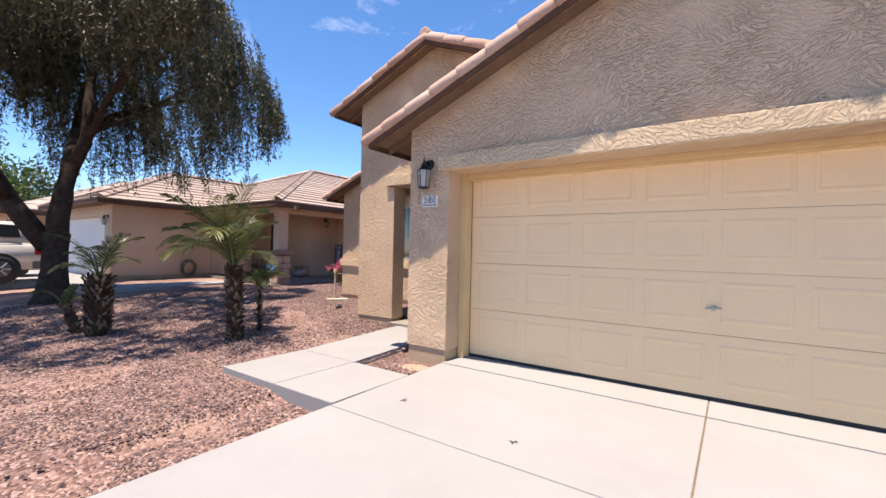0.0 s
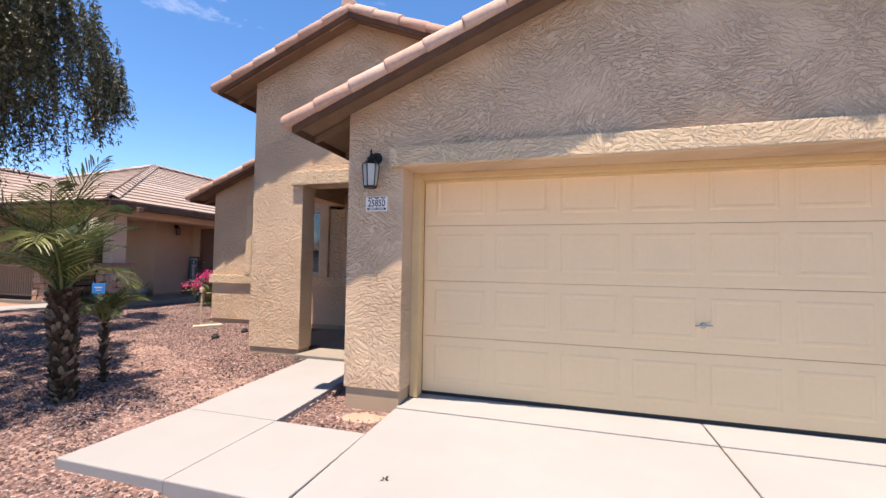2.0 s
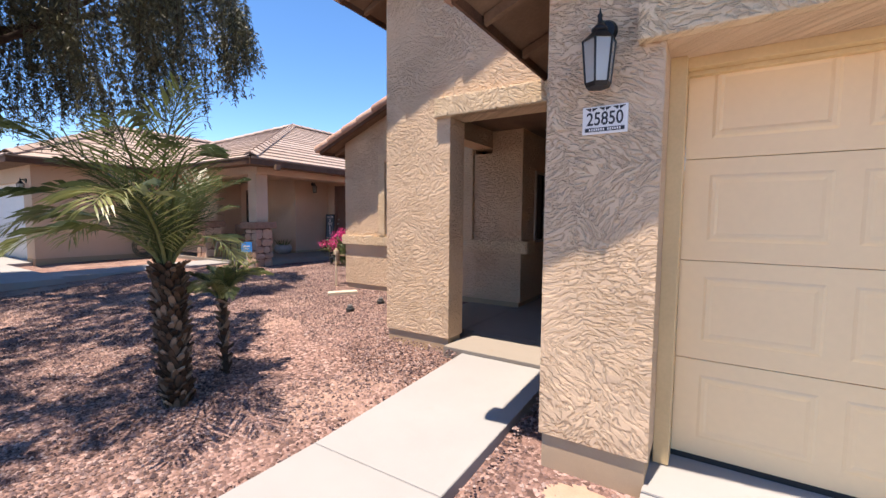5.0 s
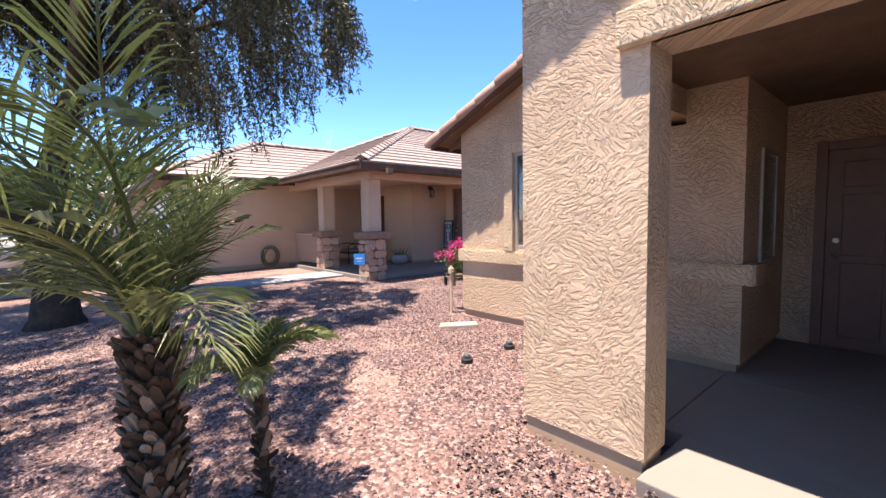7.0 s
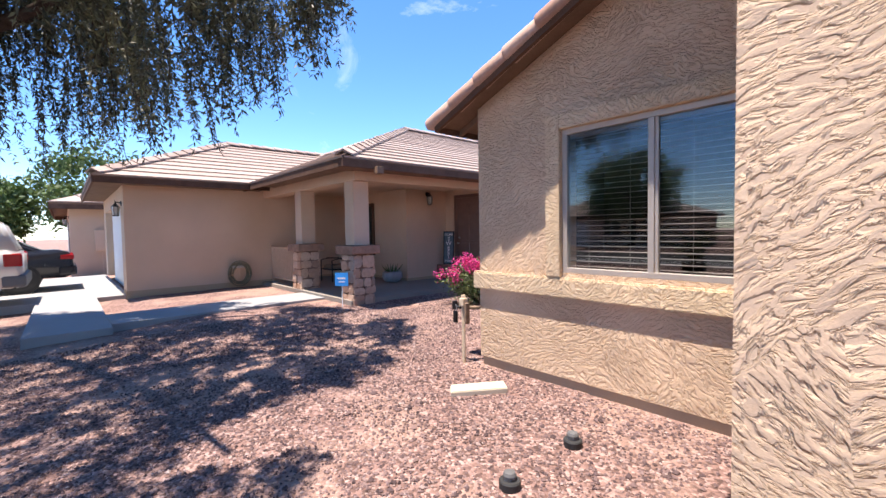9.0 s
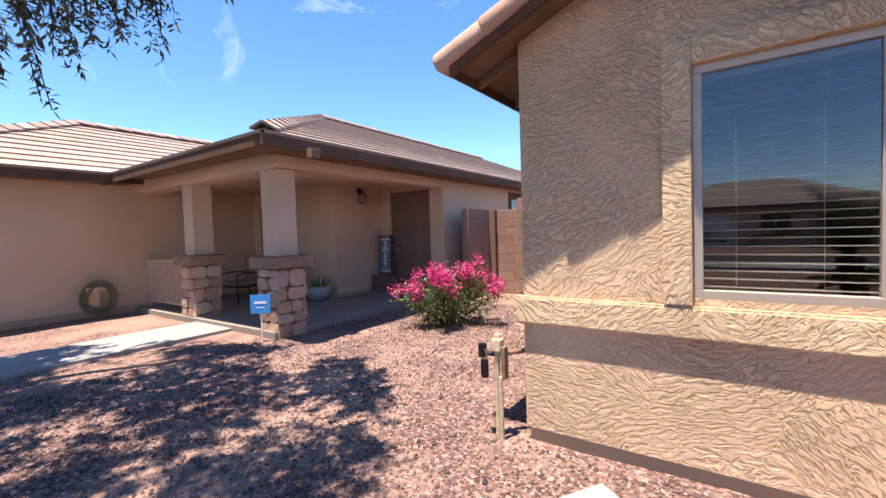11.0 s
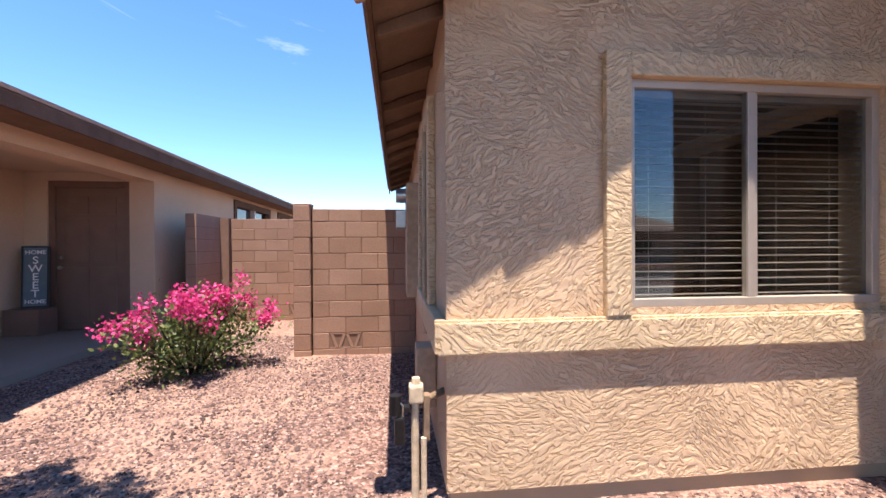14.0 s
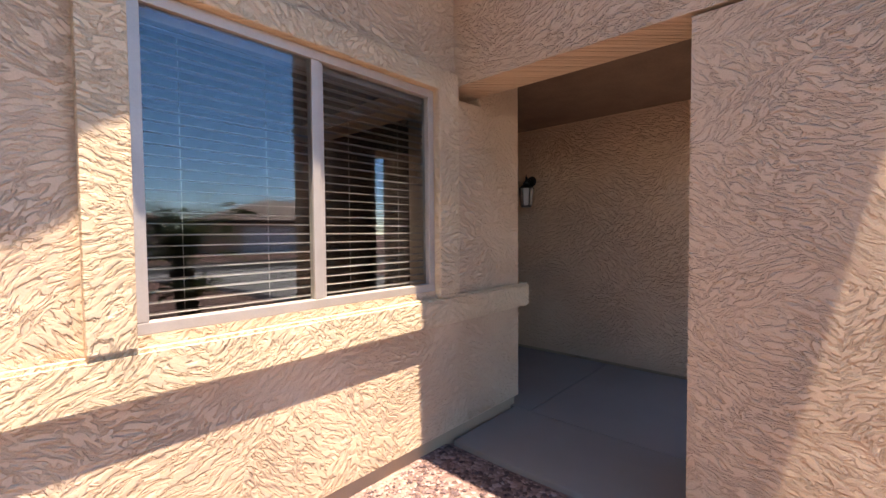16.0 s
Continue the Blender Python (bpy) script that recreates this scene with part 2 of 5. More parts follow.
FRONDY = leafy("pale_palm_leaf", (0.13, 0.16, 0.05), (0.30, 0.31, 0.13), 0.4, 0.35)
BOOT = pieces("palm_boot", [(0, (0.045, 0.028, 0.018)), (0.6, (0.11, 0.07, 0.045)), (1, (0.34, 0.25, 0.18))], 0.95, 0.01, 60)
BUSHL = leafy("bush_leaf", (0.04, 0.075, 0.02), (0.17, 0.215, 0.075), 0.5, 0.3)
PINK = leafy("pink_flower", (0.50, 0.02, 0.14), (0.85, 0.10, 0.36), 0.6, 0.35)
FARL = leafy("far_leaf", (0.035, 0.075, 0.02), (0.11, 0.17, 0.05), 0.6, 0.25)
HOSE = plain("hose_rubber", (0.16, 0.15, 0.10), 0.6, 0, 0.15, 10)
TERRA = plain("grey_glazed_pot", (0.30, 0.32, 0.34), 0.5, 0, 0.15, 14)
PVC = plain("painted_pipe", (0.42, 0.31, 0.22), 0.7, 0, 0.25, 18, 0.003)
RUBBER = plain("black_rubber", (0.02, 0.02, 0.02), 0.7, 0, 0.2, 14)
BLUE = plain("blue_sign", (0.03, 0.30, 0.75), 0.45, 0, 0.08, 6)
CUSHION = plain("brown_cushion", (0.27, 0.19, 0.135), 0.9, 0, 0.15, 20, 0.004)
CARW = plain("silver_white_car_paint", (0.62, 0.60, 0.56), 0.25, 0.2, 0.03, 3)
CARB = plain("black_car_paint", (0.012, 0.013, 0.018), 0.18, 0.0, 0.1, 3)
CLAD = plain("grey_plastic_cladding", (0.10, 0.10, 0.10), 0.6, 0, 0.1, 8)
CARGL = plain("dark_car_glass", (0.015, 0.018, 0.02), 0.06, 0, 0.1, 3)
REDL = plain("red_lens", (0.35, 0.01, 0.012), 0.2, 0, 0.1, 3)
ASPHALT = concrete("asphalt", (0.06, 0.058, 0.056))
GLASSM, gn_, gl_, gb_ = mat("window_glass", 0.02)
gb_.inputs["Transmission Weight"].default_value, gb_.inputs["IOR"].default_value = 1.0, 1.6
gb_.inputs["Base Color"].default_value = (0.70, 0.74, 0.76, 1)
# part-diffuse whitish glass: the pane's pale reflection is put into its colour
PALEGL, fn_, fl_, fb_ = mat("pale_seeded_lamp_glass", 0.12)
fb_.inputs["Transmission Weight"].default_value = 0.7
fb_.inputs["Base Color"].default_value = (0.86, 0.86, 0.84, 1)

# ---- building helpers ----


def box(bm, x0, x1, y0, y1, z0, z1, bev=0.0):
    r = bmesh.ops.create_cube(bm, size=1.0)
    bmesh.ops.transform(bm, verts=r["verts"], matrix=Matrix.Translation(((x0 + x1) / 2, (y0 + y1) / 2, (z0 + z1) / 2)) @ Matrix.Diagonal((abs(x1 - x0), abs(y1 - y0), abs(z1 - z0), 1)))
    if bev:
        es = list({e for v in r["verts"] for e in v.link_edges})
        bmesh.ops.bevel(bm, geom=es, offset=bev, segments=2, affect="EDGES", profile=0.6)
    return bm


def prism(bm, pts, axis, a, b):
    """A polygon of (u, v) pairs pushed out from a to b along an axis: 'y' takes (x, z), 'x' takes (y, z), 'z' takes (x, y)."""
    put = {"y": lambda u, v, w: (u, w, v), "x": lambda u, v, w: (w, u, v), "z": lambda u, v, w: (u, v, w)}[axis]
    lo, hi = [bm.verts.new(put(u, v, a)) for u, v in pts], [bm.verts.new(put(u, v, b)) for u, v in pts]
    bm.faces.new(lo), bm.faces.new(hi)
    for i in range(len(pts)):
        j = (i + 1) % len(pts)
        bm.faces.new((lo[i], lo[j], hi[j], hi[i]))
    bmesh.ops.recalc_face_normals(bm, faces=bm.faces)
    return bm


def cyl(bm, p, q, r0, r1=None, seg=12):
    """A round bar, closed at both ends, from p to q."""
    p, q = Vector(p), Vector(q)
    r1 = r0 if r1 is None else r1
    m = Matrix.Translation((p + q) / 2) @ (q - p).to_track_quat("Z", "Y").to_matrix().to_4x4()
    bmesh.ops.create_cone(bm, cap_ends=True, segments=seg, radius1=max(r0, 1e-4), radius2=max(r1, 1e-4), depth=(q - p).length, matrix=m)
    return bm


def tube(bm, pts, radii, seg=8):
    """A tapered limb along a line of points."""
    rings = []
    for i, p in enumerate(pts):
        d = (Vector(pts[min(i + 1, len(pts) - 1)]) - Vector(pts[max(i - 1, 0)])).normalized()
        s = d.orthogonal().normalized() if abs(d.z) > 0.99 else d.cross(Vector((0, 0, 1))).normalized()
        t = d.cross(s)
        rings.append([bm.verts.new(Vector(p) + float(radii[i]) * (math.cos(a) * s + math.sin(a) * t)) for a in [k * 2 * math.pi / seg for k in range(seg)]])
    for a, b in zip(rings, rings[1:]):
        for k in range(seg):
            bm.faces.new((a[k], a[(k + 1) % seg], b[(k + 1) % seg], b[k]))
    bm.faces.new(rings[0][::-1]), bm.faces.new(rings[-1])
    return bm


def lathe(bm, profile, centre, seg=16):
    """A turned body: (radius, height) pairs about an upright axis."""
    cx, cy, cz = centre
    rings = [[bm.verts.new((cx + r * math.cos(a), cy + r * math.sin(a), cz + h)) for a in [k * 2 * math.pi / seg for k in range(seg)]] for r, h in profile]
    for a, b in zip(rings, rings[1:]):
        for k in range(seg):
            bm.faces.new((a[k], a[(k + 1) % seg], b[(k + 1) % seg], b[k]))
    bm.faces.new(rings[0][::-1]), bm.faces.new(rings[-1])
    return bm


def under(ob, parent):
    """Parents ob while its numbers stay in the world's metres."""
    ob.parent = parent
    if parent and parent.type == "EMPTY":
        ob.matrix_parent_inverse = Matrix.Translation(-parent.location)


def part(name, bm, material, parent=None, label="", smooth=False):
    me = bpy.data.meshes.new(name)
    bm.to_mesh(me)
    bm.free()
    if smooth:
        for f in me.polygons:
            f.use_smooth = True
    me.materials.append(material)
    ob = new(name, me)
    under(ob, parent)
    if label:
        ob["label"] = label
    return ob


def piece(name, me, parent, m=None):
    """One more object on a mesh that alike pieces share."""
    ob = new(name, me)
    under(ob, parent)
    if m is not None:
        ob.matrix_basis = m
    return ob


def mesh_of(name, verts, faces, material, smooth=False):
    me = bpy.data.meshes.new(name)
    me.from_pydata(verts, [], faces)
    me.materials.append(material)
    if smooth:
        for f in me.polygons:
            f.use_smooth = True
    return me


def thing(name, label, category, group="", at=(0, 0, 0)):
    e = new(name)
    e.empty_display_size = 0.1
    e.location = at
    return tagged(e, label, category, group)


def setting(ob, label):
    return tagged(ob, label, kind="structure")


def B():
    return bmesh.new()


def boxed(name, dims, material, parent=None, label="", bev=0.0):
    return part(name, box(B(), *dims, bev), material, parent, label)

# ---- ground, drive and walks ----


def ground_z(x, y):
    z = 0.08 if y > 5.8 else 0.08 - 0.16 * (5.8 - y) / 3.5 if y > 2.3 else -0.08 - 0.02 * (2.3 - y) if y > -4 else -0.206
    return z + 0.02 * min(1, max(0, (-x - 9) / 4)) * min(1, max(0, (y - 2) / 3))


def drive_z(y):
    return 0.02 - 0.015 * (4.5 - y)


def axis_steps(lo, hi, fine, far):
    near = list(np.arange(lo, hi + 1e-6, fine))
    out, d = [], 1.0
    while d < far:
        out.append(d)
        d *= 1.7
    return [lo - d for d in reversed(out)] + near + [hi + d for d in out]


xs, ys = axis_steps(-20, 6, 0.25, 900), axis_steps(-6, 14, 0.25, 900)
verts, faces = [], []
for j, y in enumerate(ys):
    for i, x in enumerate(xs):
        inside = -20 <= x <= 6 and -6 <= y <= 14
        lump = 0.018 * noise.noise(Vector((x * 0.9, y * 0.9, 0))) + 0.008 * noise.noise(Vector((x * 3.1, y * 3.1, 5))) if inside else 0
        if -3.6 < x < 2.6 and y < 4.3:
            lump -= 0.06
        if -4.75 < x < -3.5 and 2.9 < y < 5.5:
            lump -= 0.06
        if x < -13.4 and y < 5.4:
            lump -= 0.025
        if x > -5.6 and 4.6 < y < 9:
            lump -= 0.08
        verts.append((x, y, ground_z(x, y) + lump))
for j in range(len(ys) - 1):
    for i in range(len(xs) - 1):
        a = j * len(xs) + i
        faces.append((a, a + 1, a + 1 + len(xs), a + len(xs)))
ground = setting(new("ground", mesh_of("ground", verts, faces, GRAVEL, True)), "reddish crushed gravel and bare tan dirt yard")

# street, kerb and pavement behind the walker
boxed("road", (-300, 300, -19.0, -10.5, -0.45, -0.195), ASPHALT)
setting(bpy.data.objects["road"], "grey asphalt residential street")
setting(boxed("pavement", (-300, 300, -10.5, -8.8, -0.4, -0.10), CONC, None, "", 0.02), "pale concrete pavement with kerb along the street")


def slab(name, x0, x1, y0, y1, zf, depth, label, material=None):
    """A poured slab whose top follows the slope zf(y)."""
    bm = B()
    box(bm, x0, x1, y0, y1, 0, 1)
    for v in bm.verts:
        v.co.z = zf(v.co.y) if v.co.z > 0.5 else zf(v.co.y) - depth
    bmesh.ops.bevel(bm, geom=[e for e in bm.edges if all(v.co.z > zf(v.co.y) - 0.01 for v in e.verts)], offset=0.0035, segments=2, affect="EDGES")
    return part(name, bm, material or CONC, None, label)


drive = thing("driveway", "pale grey broom-finished concrete driveway with dark control joints", "driveway")
J = 0.0028
for x0, x1 in ((-2.87, -0.306), (-0.294, 2.32)):
    for y0, y1 in ((4.06 + J, 4.52), (2.45 + J, 4.06 - J), (-0.2 + J, 2.45 - J), (-3.2 + J, -0.2 - J), (-6.2 + J, -3.2 - J), (-8.8, -6.2 - J)):
        s = slab("slab", x0, x1, y0, y1, drive_z if y1 < 4.2 else (lambda y: drive_z(y) + 0.006), 0.18, "")
        under(s, drive)
jb = B()
box(jb, -0.34, -0.26, -8.8, 4.5, -0.4, -0.2)
for y in (4.06, 2.45, -0.2, -3.2, -6.2):
    box(jb, -2.86, 2.31, y - 0.03, y + 0.03, drive_z(y) - 0.10, drive_z(y) - 0.018)
for y0, y1 in ((-8.8, -4), (-4, 0), (0, 4.5)):
    prism(jb, [(y0, drive_z(y0) - 0.10), (y1, drive_z(y1) - 0.10), (y1, drive_z(y1) - 0.014), (y0, drive_z(y0) - 0.014)], "x", -0.33, -0.27)
part("joint_filler", jb, plain("joint_filler", (0.20, 0.15, 0.11), 0.95, 0, 0.4, 30, 0.01), drive, "dark sandy control joint")
setting(drive, "pale grey concrete driveway with dark control joints")

walkway = thing("walkway", "pale concrete walkway raised above the gravel", "walkway")
for x0, x1, y0, y1 in ((-4.62, -3.70, 2.47, 3.49), (-3.70 + J, -2.875, 2.47, 3.49), (-4.62, -3.70, 3.49 + J, 5.30)):
    under(slab("slab", x0, x1, y0, y1, lambda y: 0.07 * max(0, y - 3.5) / 1.8, 0.24, ""), walkway)
setting(walkway, "pale concrete walkway slabs leading to the porch")
porch = thing("porch_floor", "grey concrete porch floor slabs with shade in their colour", "floor")
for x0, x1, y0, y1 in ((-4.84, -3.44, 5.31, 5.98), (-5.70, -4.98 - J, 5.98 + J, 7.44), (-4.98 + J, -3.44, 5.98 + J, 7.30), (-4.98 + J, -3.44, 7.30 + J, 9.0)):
    under(slab("slab", x0, x1, y0, y1, lambda y: 0.10, 0.3, "", SHADEC), porch)
setting(porch, "grey concrete porch floor slabs with shade in their colour")

# ---- the house ----
house = thing("house", "tan lace-stucco single-storey house with brown fascia and clay-tile roof edges", "house", at=(-2.5, 6, 0))
SP = 0.40  # rise per metre of the roofs


def wall(boxes, label="", name="wall", material=None, parent=None):
    for d in boxes:
        bm = prism(B(), *d) if isinstance(d[0], list) else box(B(), *d)
        part(name, bm, material or STUCCO, parent or house, label)


# garage: the front with its gable, the return walls and the stem below the stucco
GX, GL, GR = -0.28, -3.42, 2.86
gz = lambda x: 2.57 + SP * (3.64 - abs(x - GX))
gab = [(GL, 2.22), (GR, 2.22), (GR, gz(GR)), (GX, gz(GX)), (GL, gz(GL))]
wall([(GL, -2.85, 4.10, 4.62, 0.15, 2.22), (2.29, GR, 4.10, 4.62, 0.15, 2.22), (gab, "y", 4.10, 4.50)])
wall([(GL, GL + 0.2, 4.62, 12.0, 0.12, 2.76), (GR - 0.2, GR, 4.62, 12.0, 0.12, 2.76)])
wall([(GL + 0.015, -2.865, 4.115, 4.6, -0.15, 0.15), (2.305, GR - 0.015, 4.115, 4.6, -0.15, 0.15), (GL + 0.03, GL + 0.18, 4.62, 12, -0.1, 0.12)], "tan painted concrete stem wall", "foundation", FOUND)
lintel = part("garage_lintel", box(B(), -2.97, 2.41, 4.035, 4.50, 2.222, 2.40, 0.012), TRIM, house, "cream stucco lintel over the garage door")
for d in ((-2.85, -2.772, 4.36, 4.50, 0.03, 2.22), (2.212, 2.29, 4.36, 4.50, 0.03, 2.22), (-2.772, 2.212, 4.40, 4.50, 2.165, 2.22), (-2.772, 2.212, 4.46, 4.508, 2.142, 2.165)):
    boxed("garage_door_jamb", d, JAMB, house, "yellow-tan painted door jamb", 0.004)

# tower over the porch
TX, TL, TR = -4.05, -5.65, -2.45
tz = lambda x: 3.71 + SP * (2.0 - abs(x - TX))
wall([(TL, -4.84, 5.40, 5.68, 0.15, 2.37), (TL, TL + 0.28, 5.68, 6.10, 0.15, 2.38),
      ([(TL, 2.37), (TR, 2.37), (TR, tz(TR)), (TX, tz(TX)), (TL, tz(TL))], "y", 5.40, 5.68),
      (TL, TL + 0.28, 5.68, 12.0, 2.40, tz(TL)), (TR - 0.2, TR, 5.68, 12.0, 2.6, tz(TR))])
wall([(TL + 0.015, -4.855, 5.415, 5.66, -0.1, 0.15), (TL + 0.03, TL + 0.25, 5.66, 6.07, -0.1, 0.15)], "tan painted concrete stem wall", "foundation", FOUND)
part("porch_lintel", box(B(), -5.0, -3.424, 5.345, 5.44, 2.37, 2.56, 0.012), TRIM, house, "cream stucco lintel over the porch opening")
wall([(TL + 0.28, GL, 5.68, 9.0, 2.64, 2.70)], "brown painted porch ceiling", "porch_ceiling", SOFFIT)
# wing with the window
WL, WX = -8.37, -5.0
wz = lambda x: 2.58 + SP * min(x + 8.72, 3.72)
OW, OE, OB, OT = -7.39, -5.85, 1.10, 2.33
wall([(WL, OW, 7.45, 7.68, 0.17, OT), (OE, -4.90, 7.45, 7.68, 0.17, 2.33), (OW, OE, 7.45, 7.68, 0.17, OB),
      ([(WL, OT), (TL - 0.002, OT), (TL - 0.002, wz(TL)), (WL, wz(WL))], "y", 7.45, 7.68), (TL + 0.28, -4.90, 7.45, 7.68, 2.33, 2.64),
      (WL, WL + 0.23, 7.68, 14.0, 0.17, wz(WL) - 0.002), (-5.10, -4.90, 7.68, 9.0, 0.17, 2.64)])
wall([(WL + 0.02, -4.93, 7.47, 7.66, -0.1, 0.17), (WL + 0.02, WL + 0.2, 7.66, 14, -0.1, 0.17), (-5.08, -4.93, 7.66, 9.0, -0.1, 0.17)], "rough stained concrete stem wall", "foundation", FOUND)
bnd = B()
prism(bnd, [(-8.43, 0.88), (-4.80, 0.88), (-4.80, 1.06), (-8.43, 1.06)], "y", 7.404, 7.452)
bmesh.ops.bevel(bnd, geom=list(bnd.edges), offset=0.014, segments=2, affect="EDGES")
part("sill_band", bnd, TRIM, house, "cream stucco sill band")
bnd = box(B(), -8.43, -8.372, 7.456, 7.75, 0.88, 1.06, 0.01)
part("sill_band", bnd, TRIM, house, "cream stucco sill band")
bnd = box(B(), -4.898, -4.80, 7.456, 7.75, 0.88, 1.06, 0.01)
part("sill_band", bnd, TRIM, house, "cream stucco sill band")
for d in ((-7.53, OW, 7.40, 7.452, 1.062, 2.46), (OE, -5.665, 7.40, 7.452, 1.062, 2.46), (OW, OE, 7.40, 7.452, OT, 2.46)):
    boxed("window_trim", d, TRIM, house, "cream stucco window surround", 0.01)
boxed("sill_band", (-8.43, -8.372, 7.752, 9.30, 0.88, 1.06), TRIM, house, "cream stucco sill band", 0.01)
for d in ((-8.42, -8.371, 7.98, 8.12, 1.062, 2.40), (-8.42, -8.371, 9.02, 9.16, 1.062, 2.40), (-8.42, -8.371, 8.12, 9.02, 2.27, 2.40)):
    boxed("window_trim", d, TRIM, house, "cream stucco window surround", 0.01)
boxed("window", (-8.376, -8.3715, 8.12, 9.02, 1.062, 2.27), CARGL, house, "dark side window pane")
setting(boxed("porch_back_wall", (-5.1, -3.4, 9.0, 9.2, 0.0, 2.7), STUCCO), "shaded tan stucco wall at the back of the porch")
# closing walls and floor behind what the walk shows
wall([(WL, GR, 13.8, 14.0, -0.1, 2.6)], "", "wall")


def gable_roof(xl, xr, xm, y0, y1, ze, depth=0.05, courses=11, cut=None):
    """Deck, fascia, rafters, flat field tiles and barrel rake tiles of one gabled roof."""
    roof = thing("roof", "brown-trimmed gable roof with pink clay barrel rake tiles", "roof", "house roofs", at=(xm, y0, ze))
    for side in (-1, 1):
        xe = xl if side < 0 else xr
        if xe is None:
            continue
        zt = lambda x, e=xe, q=side: ze - q * SP * (x - e)
        stops = [(xe, y0 + 0.04, y1)]
        if cut and side < 0:
            stops = [(xe, y0 + 0.04, cut[1]), (cut[0], cut[1], y1)]
        for xs0, ya, yb in stops:
            part("roof_deck", prism(B(), [(xs0, zt(xs0)), (xm, zt(xm)), (xm, zt(xm) + depth), (xs0, zt(xs0) + depth)], "y", ya, yb), SOFFIT, roof, "brown painted soffit boards")
        ye = stops[0][2]
        f = prism(B(), [(xe, ze - 0.065), (xm, zt(xm) - 0.065), (xm, zt(xm) + 0.045), (xe, ze + 0.045)], "y", y0, y0 + 0.038)
        part("rake_fascia", f, FASCIA, roof, "dark brown weathered fascia board")
        part("eave_fascia", box(B(), xe - 0.02 * (side < 0), xe + 0.02 * (side > 0) + 0.001, y0 + 0.04, ye, ze - 0.06, ze + 0.04), FASCIA, roof, "dark brown fascia board")
        n = abs(xm - xe)
        for k in range(int((ye - y0) / 0.61)):
            y = y0 + 0.35 + k * 0.61
            xi = xe - side * 0.62
            part("rafter_tail", prism(B(), [(xe - side * 0.02, ze - 0.06), (xi, zt(xi) - 0.085), (xi, zt(xi) - 0.002), (xe - side * 0.02, ze - 0.002)], "y", y, y + 0.04), SOFFIT, roof)
        for k in range(courses):
            a, b = k / courses, (k + 1.12) / courses
            b = min(b, 1)
            x0, x1 = xe - side * n * a + side * 0.05, xe - side * n * b
            up = depth + 0.012
            yb = ye if cut and side < 0 and x0 < cut[0] + 0.3 else y1
            part("tile_course", prism(B(), [(x0, zt(x0) + up), (x0, zt(x0) + up + 0.045), (x1, zt(x1) + up + 0.022), (x1, zt(x1) + up)], "y", y0 + 0.10, yb), COURSE, roof)
        slope = math.hypot(1, SP)
        rows = int(n * slope / 0.375) + 1
        me = barrel_tile()
        for k in range(rows):
            s = -0.10 + k * 0.375
            x = xe - side * s / slope
            up = Vector((-side, 0, SP)).normalized()
            g = 1 if up.x > 0 else -1
            m = Matrix.Translation((x, y0 + 0.045, zt(x) + 0.055)) @ Matrix(((up.x, 0, -g * up.z), (0, g, 0), (up.z, 0, abs(up.x)))).to_4x4()
            m = m @ pose(0, random.uniform(-0.004, 0.004), 0, random.uniform(-1, 1), random.uniform(-0.6, 0.6), random.uniform(-0.8, 0.8))
            piece("rake_tile", me, roof, m)
    ridge = barrel_tile()
    for k in range(0 if xr is None else int((y1 - y0) / 0.38)):
        piece("ridge_tile", ridge, roof, Matrix.Translation((xm, y0 - 0.03 + k * 0.375, ze + SP * abs(xm - (xl if xl is not None else xr)) + 0.09)) @ pose(0, 0, 0, 2.5, 0, 90))
    return roof


BARREL = []


def barrel_tile():
    """One tapered barrel tile, 0.42 m long along x, with thickness and a rounded lip at its low end."""
    if not BARREL:
        bm = B()
        rings = []
        for x, r in ((0.0, 0.082), (0.004, 0.094), (0.02, 0.098), (0.2, 0.092), (0.42, 0.084)):
            rings.append([bm.verts.new((x, r * math.cos(a), r * 0.95 * math.sin(a) - 0.005)) for a in [math.radians(-35 + 250 * k / 14) for k in range(15)]])
        for a, b in zip(rings, rings[1:]):
            for k in range(14):
                bm.faces.new((a[k], a[k + 1], b[k + 1], b[k]))
        bm.faces.new(rings[0][::-1]), bm.faces.new(rings[-1])
        for r in (rings,):
            for a, b in zip(r, r[1:]):
                bm.faces.new((a[0], b[0], b[14], a[14]))
        bmesh.ops.recalc_face_normals(bm, faces=bm.faces)
        me = bpy.data.meshes.new("barrel_tile")
        bm.to_mesh(me)
        bm.free()
        for f in me.polygons:
            f.use_smooth = len(f.vertices) == 4
        me.materials.append(TILE)
        BARREL.append(me)
    return BARREL[0]


gable_roof(-3.86, 3.30, GX, 3.80, 12.0, 2.60, cut=(GL + 0.01, 5.39))
gable_roof(-6.06, -2.04, TX, 5.12, 12.0, 3.71, courses=6)


def shed_roof():
    """West slope of the wing's roof, which runs up against the tower."""
    return gable_roof(-8.73, None, TL - 0.002, 7.17, 14.0, 2.582, courses=9)


shed_roof()


